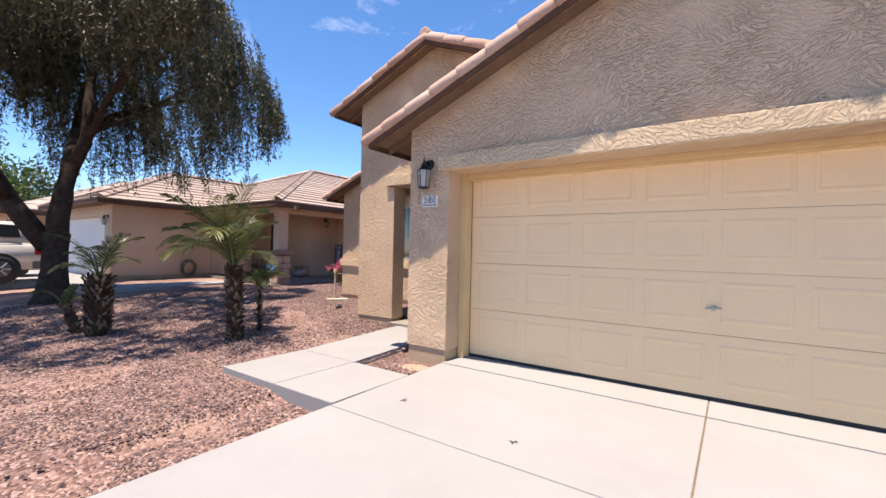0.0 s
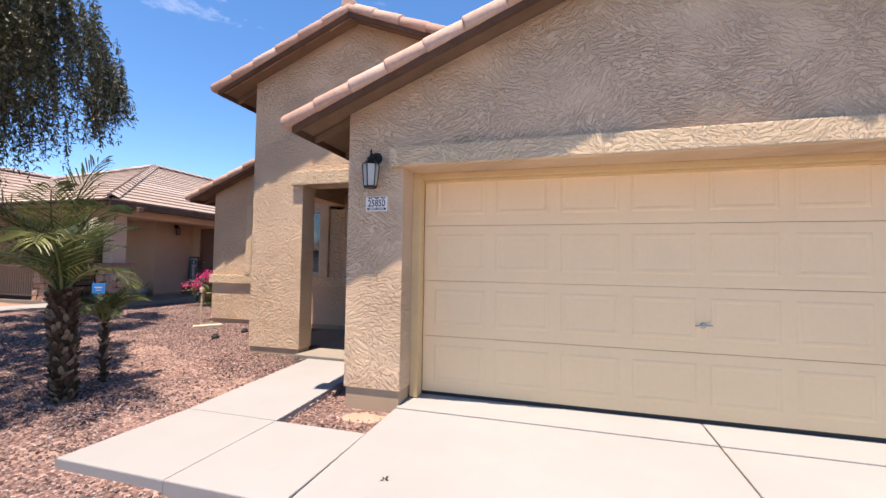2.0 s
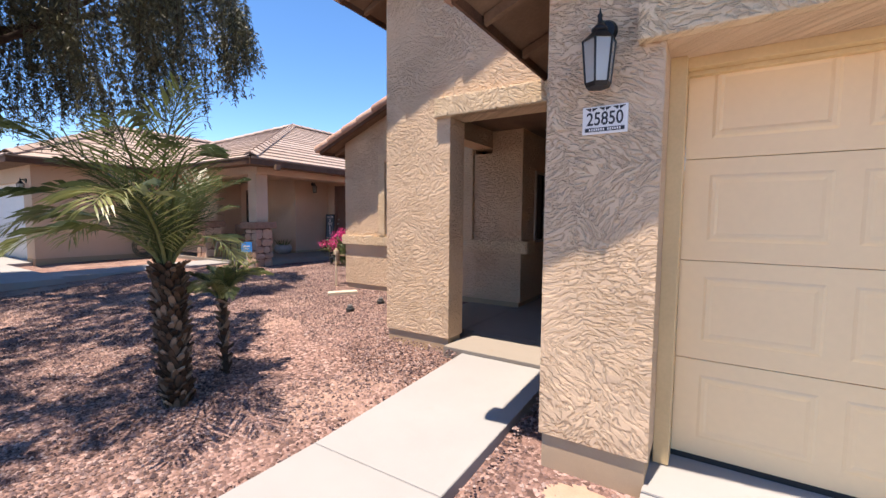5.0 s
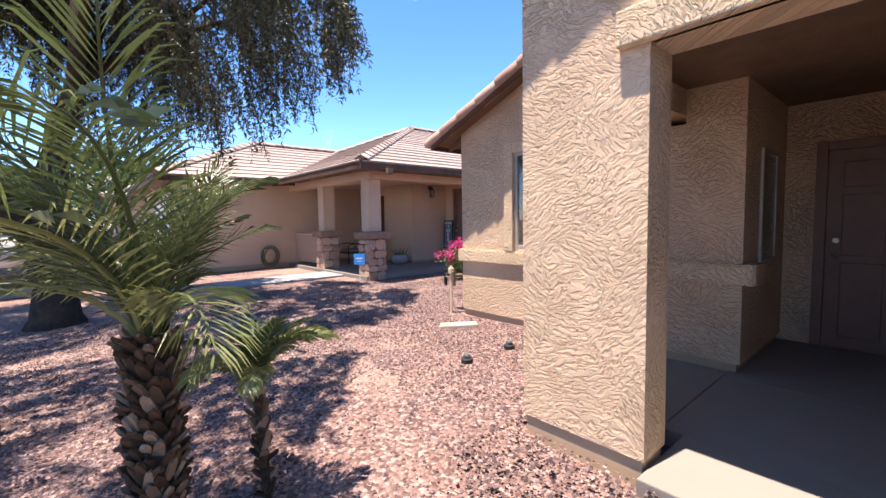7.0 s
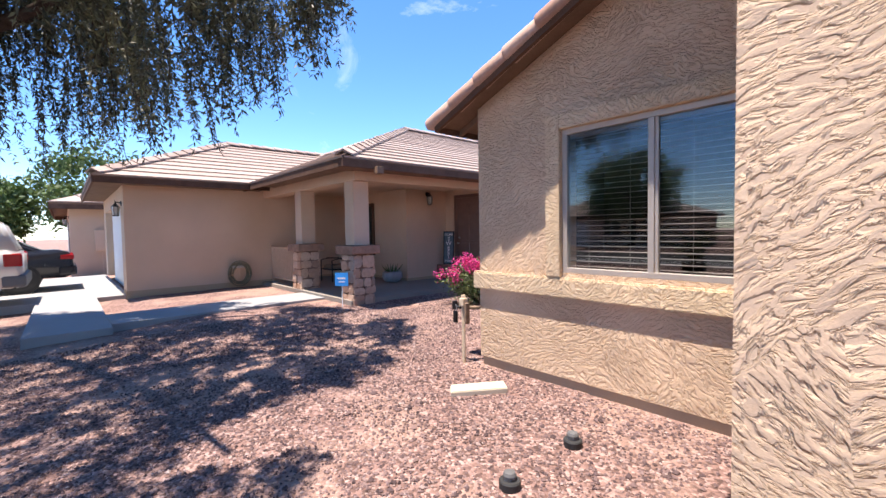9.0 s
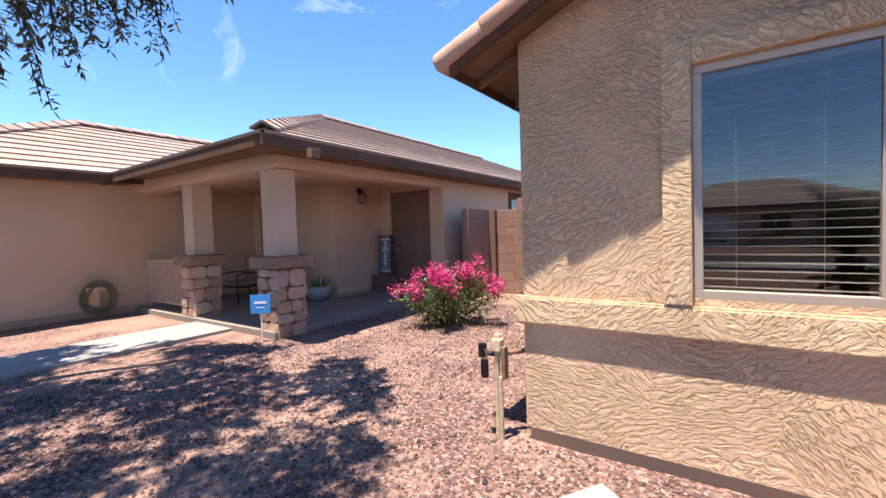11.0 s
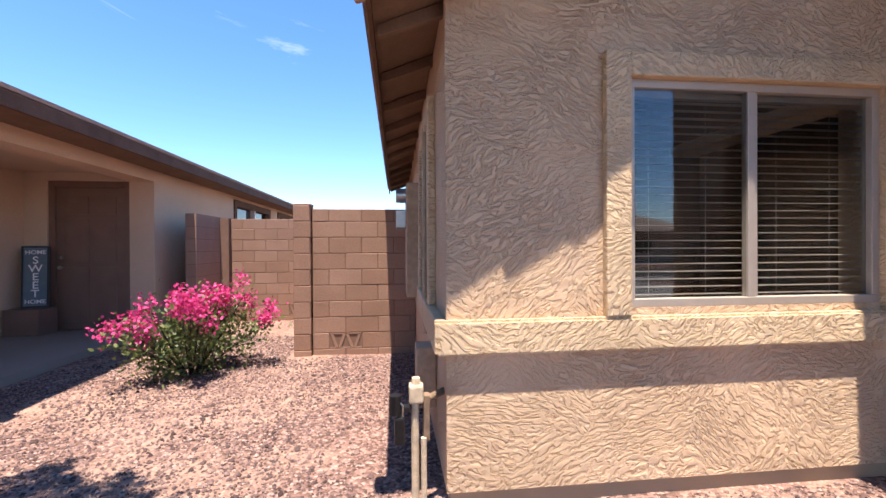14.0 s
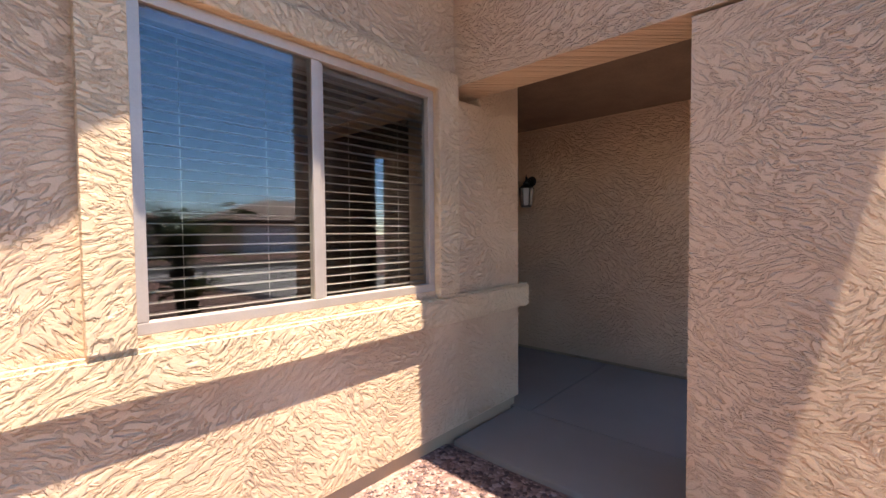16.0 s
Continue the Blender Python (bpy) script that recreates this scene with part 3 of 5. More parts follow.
# ---- garage door ----
def garage_door():
    door = thing("garage_door", "closed cream sectional garage door with raised panels", "garage door", at=(-0.28, 4.51, 0.03))
    x0, x1, z0, h = -2.772, 2.212, 0.06, 0.55
    w = (x1 - x0 - 0.14) / 8
    for r in range(4):
        bm = B()
        za, zb = z0 + r * h, z0 + (r + 1) * h - 0.0035
        box(bm, x0, x1, 4.51, 4.55, za, zb, 0.003)
        for c in range(8):
            px0 = x0 + 0.07 + c * w + 0.05
            px1 = px0 + w - 0.10
            pz0, pz1 = za + 0.105, zb - 0.085
            ring = [(px0, pz0), (px1, pz0), (px1, pz1), (px0, pz1)]
            lv = []
            dp = 0.0065 if r == 3 else 0.0038
            for inset, y in ((0.0, 4.5098), (0.014, 4.51 - dp), (0.03, 4.51 - dp), (0.045, 4.5088)):
                lv.append([bm.verts.new((x, y, z)) for x, z in ((px0 + inset, pz0 + inset), (px1 - inset, pz0 + inset), (px1 - inset, pz1 - inset), (px0 + inset, pz1 - inset))])
            for a, b in zip(lv, lv[1:]):
                for k in range(4):
                    bm.faces.new((a[k], a[(k + 1) % 4], b[(k + 1) % 4], b[k]))
            bm.faces.new(lv[-1])
        bmesh.ops.recalc_face_normals(bm, faces=bm.faces)
        part("door_section", bm, DOORP, door)
    part("bottom_seal", box(B(), x0, x1, 4.512, 4.545, 0.022, 0.06), RUBBER, door, "black rubber bottom seal")
    k = cyl(B(), (-0.28, 4.510, 0.84), (-0.28, 4.49, 0.84), 0.026, 0.022, 16)
    lock = part("lock", k, STEEL, door, "round steel lock")
    hb = cyl(B(), (-0.345, 4.482, 0.835), (-0.215, 4.482, 0.845), 0.007, 0.007, 8)
    cyl(hb, (-0.28, 4.492, 0.84), (-0.28, 4.478, 0.84), 0.012, 0.012, 10)
    part("handle", hb, STEEL, lock, "steel T-handle")


garage_door()


# ---- window with blind ----
def wing_window():
    win = thing("window", "two-pane sliding window with taupe aluminium edging", "window", at=(-6.62, 7.47, 1.1))
    y0, y1 = 7.452, 7.51
    bm = B()
    for d in ((OW, OE, y0, y1, OB, OB + 0.045), (OW, OE, y0, y1, OT - 0.045, OT), (OW, OW + 0.045, y0, y1, OB + 0.045, OT - 0.045), (OE - 0.045, OE, y0, y1, OB + 0.045, OT - 0.045)):
        box(bm, *d, 0.004)
    part("window_frame", bm, ALU, win)
    bm = B()
    box(bm, -6.675, -6.63, y0 + 0.004, y1 - 0.006, OB + 0.045, OT - 0.045, 0.004)
    box(bm, -6.63, -6.605, y0 + 0.018, y1 - 0.006, OB + 0.045, OT - 0.045, 0.003)
    part("meeting_stile", bm, ALU, win, "pale aluminium meeting stile")
    for x0, x1, y in ((OW + 0.045, -6.675, 7.470), (-6.605, OE - 0.045, 7.488)):
        p = part("pane", box(B(), x0, x1, y, y + 0.004, OB + 0.045, OT - 0.045), GLASSM, win, "reflecting clear glass pane")
        p.visible_shadow = False
    blind = thing("window_blind", "closed taupe horizontal slat blind behind the window", "blind", at=(-6.62, 7.56, 2.3))
    part("headrail", box(B(), OW + 0.004, OE - 0.004, 7.514, 7.56, OT - 0.075, OT - 0.03, 0.003), SLAT, blind)
    sl = B()
    box(sl, OW + 0.006, OE - 0.006, -0.022, 0.022, -0.0012, 0.0012)
    me = bpy.data.meshes.new("slat")
    sl.to_mesh(me), sl.free()
    me.materials.append(SLAT)
    k, z = 0, OB + 0.06
    while z < OT - 0.09:
        piece("slat", me, blind, Matrix.Translation((0, 7.538, z)) @ pose(0, 0, 0, 4 + random.uniform(-2, 2), 0, 0))
        z += 0.043
    for x in (-7.2, -6.85, -6.4, -6.05):
        part("ladder_cord", cyl(B(), (x, 7.563, OB + 0.05), (x, 7.563, OT - 0.05), 0.0016, 0.0016, 5), SLAT, blind)
    # open-fronted box, its unlit look painted near-black
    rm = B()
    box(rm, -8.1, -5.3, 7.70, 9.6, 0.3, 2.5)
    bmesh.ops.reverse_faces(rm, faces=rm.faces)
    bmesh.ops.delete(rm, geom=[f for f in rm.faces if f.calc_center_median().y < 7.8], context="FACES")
    setting(part("room_interior", rm, UNLIT), "near-black box painted as the unlit room behind the window")


wing_window()


# ---- wall lamps and the number sign ----
def wall_lamp(x, y, z, turn=0.0, scale=1.0):
    """A six-sided carriage lantern on a round wall plate; it faces -y before its turn."""
    lamp = thing("wall_lamp", "black metal carriage wall lantern with seeded glass, milky for its pale reflection", "wall lamp", "wall lanterns", at=(x, y, z))
    lamp.rotation_euler.z, lamp.scale = radians(turn), (scale,) * 3

    def add(name, bm, material, label="", under_part=None, smooth=False):
        ob = part(name, bm, material, None, label, smooth)
        ob.parent = under_part or lamp
        return ob

    def hexring(r, h):
        return [(r * math.cos(math.radians(60 * k + 30)), -0.115 + r * math.sin(math.radians(60 * k + 30)), h) for k in range(6)]

    def frustum(r0, h0, r1, h1):
        bm = B()
        a, b = [bm.verts.new(p) for p in hexring(r0, h0)], [bm.verts.new(p) for p in hexring(r1, h1)]
        bm.faces.new(a[::-1]), bm.faces.new(b)
        for k in range(6):
            bm.faces.new((a[k], a[(k + 1) % 6], b[(k + 1) % 6], b[k]))
        return bm
    plate = B()
    cyl(plate, (0, 0.0, 0.30), (0, -0.022, 0.30), 0.062, 0.05, 20)
    add("wall_plate", plate, BLACKM)
    arm = tube(B(), [(0, -0.02, 0.30), (0, -0.06, 0.325), (0, -0.10, 0.315), (0, -0.115, 0.29)], [0.014, 0.013, 0.013, 0.016], 8)
    add("arm", arm, BLACKM)
    add("roof", frustum(0.085, 0.215, 0.035, 0.262), BLACKM)
    crown = lathe(B(), [(0.035, 0.262), (0.040, 0.275), (0.022, 0.292), (0.012, 0.305), (0.010, 0.33), (0.014, 0.338), (0.006, 0.35), (0.002, 0.375)], (0, -0.115, 0), 10)
    add("finial", crown, BLACKM, smooth=True)
    for k in range(6):
        a, b = hexring(0.060, 0.02)[k], hexring(0.078, 0.215)[k]
        add("bar", cyl(B(), a, b, 0.0055, 0.0055, 6), BLACKM)
        a2, b2 = hexring(0.060, 0.02)[(k + 1) % 6], hexring(0.078, 0.215)[(k + 1) % 6]
        bm = B()
        c = Vector((0, -0.115, 0.1))
        q = [Vector(v) for v in (a, a2, b2, b)]
        inner = [v + (c - v) * 0.04 for v in q]
        vs = [bm.verts.new(v) for v in q + inner]
        for f in ((0, 1, 2, 3), (7, 6, 5, 4), (0, 4, 5, 1), (1, 5, 6, 2), (2, 6, 7, 3), (3, 7, 4, 0)):
            bm.faces.new([vs[i] for i in f])
        add("glass_pane", bm, PALEGL, "seeded glass, milky for its pale reflection").visible_shadow = False
    add("base", frustum(0.055, 0.0, 0.064, 0.02), BLACKM)
    bulb = lathe(B(), [(0.012, 0.02), (0.014, 0.07), (0.022, 0.09), (0.024, 0.12), (0.02, 0.155), (0.006, 0.168)], (0, -0.115, 0), 10)
    add("bulb", bulb, WHITE, "white spiral bulb", smooth=True)
    return lamp


wall_lamp(-3.13, 4.10, 2.015)
wall_lamp(-3.42, 8.2, 1.75, -90)
wall_lamp(-14.18, 11.62, 2.20, 90)
wall_lamp(-17.55, 5.25, 1.95)


def writing(text, size, m, material, name="lettering", parent=None):
    """Letters in the built-in type, as a thin solid mesh."""
    cu = bpy.data.curves.new(name, "FONT")
    cu.body, cu.size, cu.extrude, cu.align_x, cu.align_y = text, size, 0.0006, "CENTER", "CENTER"
    cu.offset = size * 0.012
    tmp = new(name + "_draft", cu)
    me = bpy.data.meshes.new_from_object(tmp.evaluated_get(bpy.context.evaluated_depsgraph_get()))
    bpy.data.objects.remove(tmp)
    bpy.data.curves.remove(cu)
    me.materials.clear()
    me.materials.append(material)
    return piece(name, me, parent, m)


def number_sign():
    x0, x1, z0, z1, y = -3.225, -3.005, 1.815, 1.955, 4.092
    s = thing("house_number_sign", "white house number plate lettered 25850 on stucco", "house number", at=(-3.115, 4.1, 1.88))
    part("plate", box(B(), x0, x1, y, y + 0.012, z0, z1, 0.003), WHITE, s)
    writing("25850", 0.092, pose(-3.115, y - 0.001, 1.888, 90, 0, 0) @ Matrix.Diagonal((0.78, 1, 1, 1)), INK, "number", s)
    part("lower_band", box(B(), x0 + 0.014, x1 - 0.014, y - 0.0015, y, z0 + 0.012, z0 + 0.032), INK, s)
    for k in range(14):
        xx = x0 + 0.035 + k * 0.0112
        if k != 7:
            part("small_letter", box(B(), xx, xx + 0.007, y - 0.0028, y - 0.0012, z0 + 0.016, z0 + 0.028), WHITE, s)
    for k in range(6):
        xx = x0 + 0.014 + k * 0.033
        bm = prism(B(), [(xx, z1 - 0.008), (xx + 0.030, z1 - 0.008), (xx + 0.015 + 0.012 * (-1) ** k, z1 - 0.026)], "y", y - 0.0015, y)
        part("upper_ornament", bm, INK, s)


number_sign()


# ---- porch door and sidelight, deep in shade ----
def panel_door(name, label, x0, x1, y, z0, z1, material, rows=3):
    """A panelled door leaf facing -y, with its casing and knob."""
    d = thing(name, label, "door", at=((x0 + x1) / 2, y, z0))
    bm = B()
    box(bm, x0, x1, y, y + 0.04, z0, z1, 0.003)
    part("leaf", bm, material, d)
    w, h = (x1 - x0), (z1 - z0)
    for c in range(2):
        zz = z0 + 0.12
        for r in range(rows):
            hh = (h - 0.2) * (0.42, 0.34, 0.14)[r] if rows == 3 else (h - 0.3) / rows
            px = x0 + w * (0.13 + 0.40 * c)
            part("door_panel", box(B(), px, px + w * 0.34, y - 0.012, y + 0.002, zz, zz + hh, 0.010), material, d)
            zz += hh + 0.07
    for q in ((x0 - 0.09, x0 - 0.002, y - 0.03, y + 0.04, z0, z1 + 0.09), (x1 + 0.002, x1 + 0.09, y - 0.03, y + 0.04, z0, z1 + 0.09), (x0, x1, y - 0.03, y + 0.04, z1 + 0.002, z1 + 0.09)):
        part("casing", box(B(), *q, 0.005), material, d)
    k = cyl(B(), (x0 + 0.08, y, z0 + 0.95), (x0 + 0.08, y - 0.05, z0 + 0.95), 0.012, 0.012, 10)
    bmesh.ops.create_uvsphere(k, u_segments=12, v_segments=8, radius=0.03, matrix=Matrix.Translation((x0 + 0.08, y - 0.06, z0 + 0.95)))
    part("knob", k, STEEL, d, "brushed steel knob")
    k = cyl(B(), (x0 + 0.08, y + 0.005, z0 + 1.1), (x0 + 0.08, y - 0.025, z0 + 1.1), 0.028, 0.025, 14)
    part("deadbolt", k, STEEL, d, "brushed steel deadbolt")


panel_door("front_door", "dark brown panelled front door deep inside the porch", -4.55, -3.64, 8.965, 0.11, 2.12, DOORBR)


def sidelight():
    w = thing("side_window", "narrow dark window on the porch return wall", "window", at=(-4.89, 8.2, 1.0))
    part("pane", box(B(), -4.896, -4.888, 7.98, 8.48, 1.06, 2.06), CARGL, w, "dark glass")
    for q in ((7.94, 7.98, 1.02, 2.10), (8.48, 8.52, 1.02, 2.10), (7.98, 8.48, 1.02, 1.06), (7.98, 8.48, 2.06, 2.10)):
        part("window_frame", box(B(), -4.898, -4.875, q[0], q[1], q[2], q[3]), ALU, w)


sidelight()

# ---- neighbour's house ----
nh = thing("neighbour_house", "tan stucco single-storey house with brown fascia and flat-tile hip roof", "house", at=(-15, 12, 0.1))


def nwall(d, label="", name="wall", material=None):
    return part(name, box(B(), *d), material or NSTUCCO, nh, label)


NE, NX, NZ = -12.34, -17.2, 2.74
nwall((NX - 0.2, NX, 5.25, 11.05, 0.24, NZ))
nwall((-17.85, NX - 0.2, 5.25, 5.5, 0.24, NZ))
nwall((-23.2, -22.6, 5.25, 5.5, 0.24, NZ))
nwall((-22.6, -17.85, 5.25, 5.5, 2.25, NZ))
nwall((NX, -14.18, 10.90, 11.10, 0.2, NZ))
nwall((-14.38, -14.18, 11.10, 12.3, 0.2, NZ))
nwall((-14.38, -13.86, 12.3, 12.5, 0.2, NZ))
nwall((-13.86, -12.70, 12.3, 12.5, 2.47, NZ))
nwall((-12.70, NE, 12.3, 12.5, 0.2, NZ))
for d in ((NE - 0.2, NE, 12.5, 15.6, 0.2, NZ), (NE - 0.2, NE, 15.6, 18.2, 0.2, 1.55), (NE - 0.2, NE, 15.6, 18.2, 2.46, NZ), (NE - 0.2, NE, 18.2, 19.2, 0.2, NZ), (NE - 0.2, NE, 19.2, 21.3, 0.2, 1.55), (NE - 0.2, NE, 19.2, 21.3, 2.46, NZ), (NE - 0.2, NE, 21.3, 26.0, 0.2, NZ)):
    nwall(d)
nwall((-23.2, -23.0, 5.5, 26, 0.2, NZ))
nwall((-23.0, NE - 0.2, 25.8, 26, 0.2, NZ))
for d in ((NX - 0.18, NX + 0.012, 5.24, 10.88, 0.0, 0.24), (-17.85, NX - 0.2, 5.24, 5.45, 0.0, 0.24), (NX + 0.014, -14.17, 10.885, 10.91, 0.16, 0.26), (-14.19, -14.165, 10.912, 12.3, 0.16, 0.26), (NE - 0.2, NE + 0.012, 12.29, 26, 0.0, 0.24)):
    nwall(d, "tan painted base course", "base_course", FOUND)
nwall((-22.6, -17.85, 5.42, 5.47, 0.1, 2.25), "white sectional garage door", "garage_door", WHITE)
# porch slab, beams, ceiling
nwall((NX + 0.02, -12.40, 8.22, 12.29, -0.1, 0.19), "grey concrete porch slab with shade in its colour", "porch_slab", SHADEC)
nwall((NX, -12.34, 8.32, 8.68, 2.47, NZ), "", "porch_beam")
nwall((-12.70, -12.34, 8.68, 12.3, 2.47, NZ), "", "porch_beam")
nwall((NX, -12.70, 8.68, 12.3, 2.60, 2.70), "", "porch_ceiling")
for y0, y1, z0, z1 in ((15.6, 18.2, 1.55, 2.46), (19.2, 21.3, 1.55, 2.46)):
    w = part("window", box(B(), NE - 0.09, NE - 0.08, y0 + 0.05, y1 - 0.05, z0 + 0.05, z1 - 0.05), CARGL, nh, "small high window with a brown surround")
    for q in ((y0 - 0.1, y0 + 0.05, z0 - 0.1, z1 + 0.1), (y1 - 0.05, y1 + 0.1, z0 - 0.1, z1 + 0.1), (y0 + 0.05, y1 - 0.05, z0 - 0.1, z0 + 0.05), (y0 + 0.05, y1 - 0.05, z1 - 0.05, z1 + 0.1), ((y0 + y1) / 2 - 0.03, (y0 + y1) / 2 + 0.03, z0 + 0.05, z1 - 0.05)):
        part("window_frame", box(B(), NE - 0.1, NE + 0.03, *q), FASCIA if q[0] != (y0 + y1) / 2 - 0.03 else WHITE, w)
w = part("window", box(B(), -16.75, -15.75, 10.875, 10.895, 0.9, 2.25), CARGL, nh, "dark porch window")
for q in ((-16.82, -16.75, 0.83, 2.32), (-15.75, -15.68, 0.83, 2.32), (-16.75, -15.75, 0.83, 0.9), (-16.75, -15.75, 2.25, 2.32)):
    part("window_frame", box(B(), q[0], q[1], 10.85, 10.898, q[2], q[3]), FASCIA, w)
panel_door("neighbour_door", "closed brown panelled front door under the neighbour's porch", -13.77, -12.79, 12.36, 0.2, 2.38, DOORBR)


def slope(parent, a, b, c, d, n, lift=0.10):
    """Courses of flat tile from the eave a-b up to the line d-c, each a wedge with its own lip."""
    a, b, c, d = (Vector(p) for p in (a, b, c, d))
    up = (b - a).cross(d - a).normalized()
    if up.z < 0:
        up = -up
    part("roof_deck", deck(a, b, c, d, up, 0.0, 0.06), SOFFIT, parent)
    for k in range(n):
        t0, t1 = k / n, min(1, (k + 1.1) / n)
        p, q = a.lerp(d, t0), b.lerp(c, t0)
        r, s = b.lerp(c, t1), a.lerp(d, t1)
        bm = B()
        lo, hi = 0.066 + random.uniform(0, 0.006), 0.075
        vs = [bm.verts.new(v) for v in (p + up * lo, q + up * lo, r + up * lo, s + up * lo, p + up * (hi + 0.034), q + up * (hi + 0.034), r + up * (hi + 0.004), s + up * (hi + 0.004))]
        for f in ((3, 2, 1, 0), (4, 5, 6, 7), (0, 1, 5, 4), (1, 2, 6, 5), (2, 3, 7, 6), (3, 0, 4, 7)):
            bm.faces.new([vs[i] for i in f])
        bmesh.ops.remove_doubles(bm, verts=bm.verts, dist=1e-4)
        part("tile_course", bm, COURSE, parent)


def deck(a, b, c, d, up, lo, hi):
    bm = B()
    vs = [bm.verts.new(v + up * h) for h in (lo, hi) for v in (a, b, c, d)]
    for f in ((3, 2, 1, 0), (4, 5, 6, 7), (0, 1, 5, 4), (1, 2, 6, 5), (2, 3, 7, 6), (3, 0, 4, 7)):
        bm.faces.new([vs[i] for i in f])
    bmesh.ops.remove_doubles(bm, verts=bm.verts, dist=1e-4)
    return bm


def hip_caps(parent, p, q, n):
    """Angled cap tiles along a hip or ridge."""
    p, q = Vector(p), Vector(q)
    d = (q - p)
    m = d.to_track_quat("X", "Z").to_matrix().to_4x4()
    bm = B()
    L = d.length / n
    prism(bm, [(-0.15, -0.05), (0, 0.035), (0.15, -0.05), (0.15, -0.02), (0, 0.07), (-0.15, -0.02)], "x", 0, L * 1.06)
    for v in bm.verts:
        if v.co.x < 0.01:
            v.co.z += 0.03
    me = bpy.data.meshes.new("hip_cap")
    bm.to_mesh(me), bm.free()
    me.materials.append(COURSE)
    for k in range(n):
        piece("hip_cap", me, parent, Matrix.Translation(p + d * (k / n) + Vector((0, 0, 0.12))) @ m)


nr = thing("neighbour_roof", "weathered pinkish-brown flat concrete tile hip roof with brown fascia", "roof", "neighbour roofs", at=(-17, 14, 2.7))
EZ = 2.70
R1 = [(-11.85, 7.82, EZ), (-23.65, 7.82, EZ), (-17.8, 13.67, 5.12), (-17.8, 24, 5.12)]
slope(nr, (-23.65, 7.82, EZ), (-11.85, 7.82, EZ), R1[2], R1[2], 18)
slope(nr, (-11.85, 7.82, EZ), (-11.85, 26.6, EZ), (-17.8, 24, 5.12), R1[2], 18)
slope(nr, (-23.65, 26.6, EZ), (-23.65, 7.82, EZ), R1[2], (-17.8, 24, 5.12), 18)
hip_caps(nr, R1[0], R1[2], 22)
hip_caps(nr, R1[1], R1[2], 22)
hip_caps(nr, R1[2], (-17.8, 24, 5.12), 26)
for d in ((-23.65, -11.83, 7.80, 7.84, EZ - 0.08, EZ + 0.06), (-11.87, -11.83, 7.84, 26.6, EZ - 0.08, EZ + 0.06)):
    part("fascia", box(B(), *d), FASCIA, nr, "dark brown fascia board")
for d in ((-16.0, -11.87, 7.84, 8.20, EZ - 0.06, EZ - 0.02), (-12.44, -11.87, 8.2, 26.0, EZ - 0.06, EZ - 0.02)):
    part("soffit", box(B(), *d), SOFFIT, nr)
gr = thing("neighbour_garage_roof", "weathered flat concrete tile hip roof over the neighbour's garage", "roof", "neighbour roofs", at=(-20, 6, 2.7))
G = [(-16.65, 4.72, EZ), (-23.7, 4.72, EZ), (-20.17, 8.24, 4.28), (-20.17, 12.0, 4.28)]
slope(gr, G[1], G[0], G[2], G[2], 11)
slope(gr, G[0], (-16.65, 8.4, EZ), G[3], G[2], 11)
slope(gr, (-23.7, 12, EZ), G[1], G[2], G[3], 11)
hip_caps(gr, G[0], G[2], 14)
hip_caps(gr, G[1], G[2], 14)
hip_caps(gr, G[2], G[3], 10)
for d in ((-23.7, -16.63, 4.70, 4.74, EZ - 0.08, EZ + 0.06), (-16.67, -16.63, 4.74, 8.3, EZ - 0.08, EZ + 0.06)):
    part("fascia", box(B(), *d), FASCIA, gr, "dark brown fascia board")
for d in ((-23.2, -16.67, 4.74, 5.25, EZ - 0.06, EZ - 0.02), (-17.2, -16.67, 5.25, 8.2, EZ - 0.06, EZ - 0.02)):
    part("soffit", box(B(), *d), SOFFIT, gr)
lt = thing("security_light", "small brown floodlight housing on the neighbour's fascia corner", "floodlight", at=(-11.9, 8.6, 2.5))
part("housing", box(B(), -11.829, -11.72, 8.42, 8.56, 2.53, 2.66, 0.012), SOFFIT, lt)


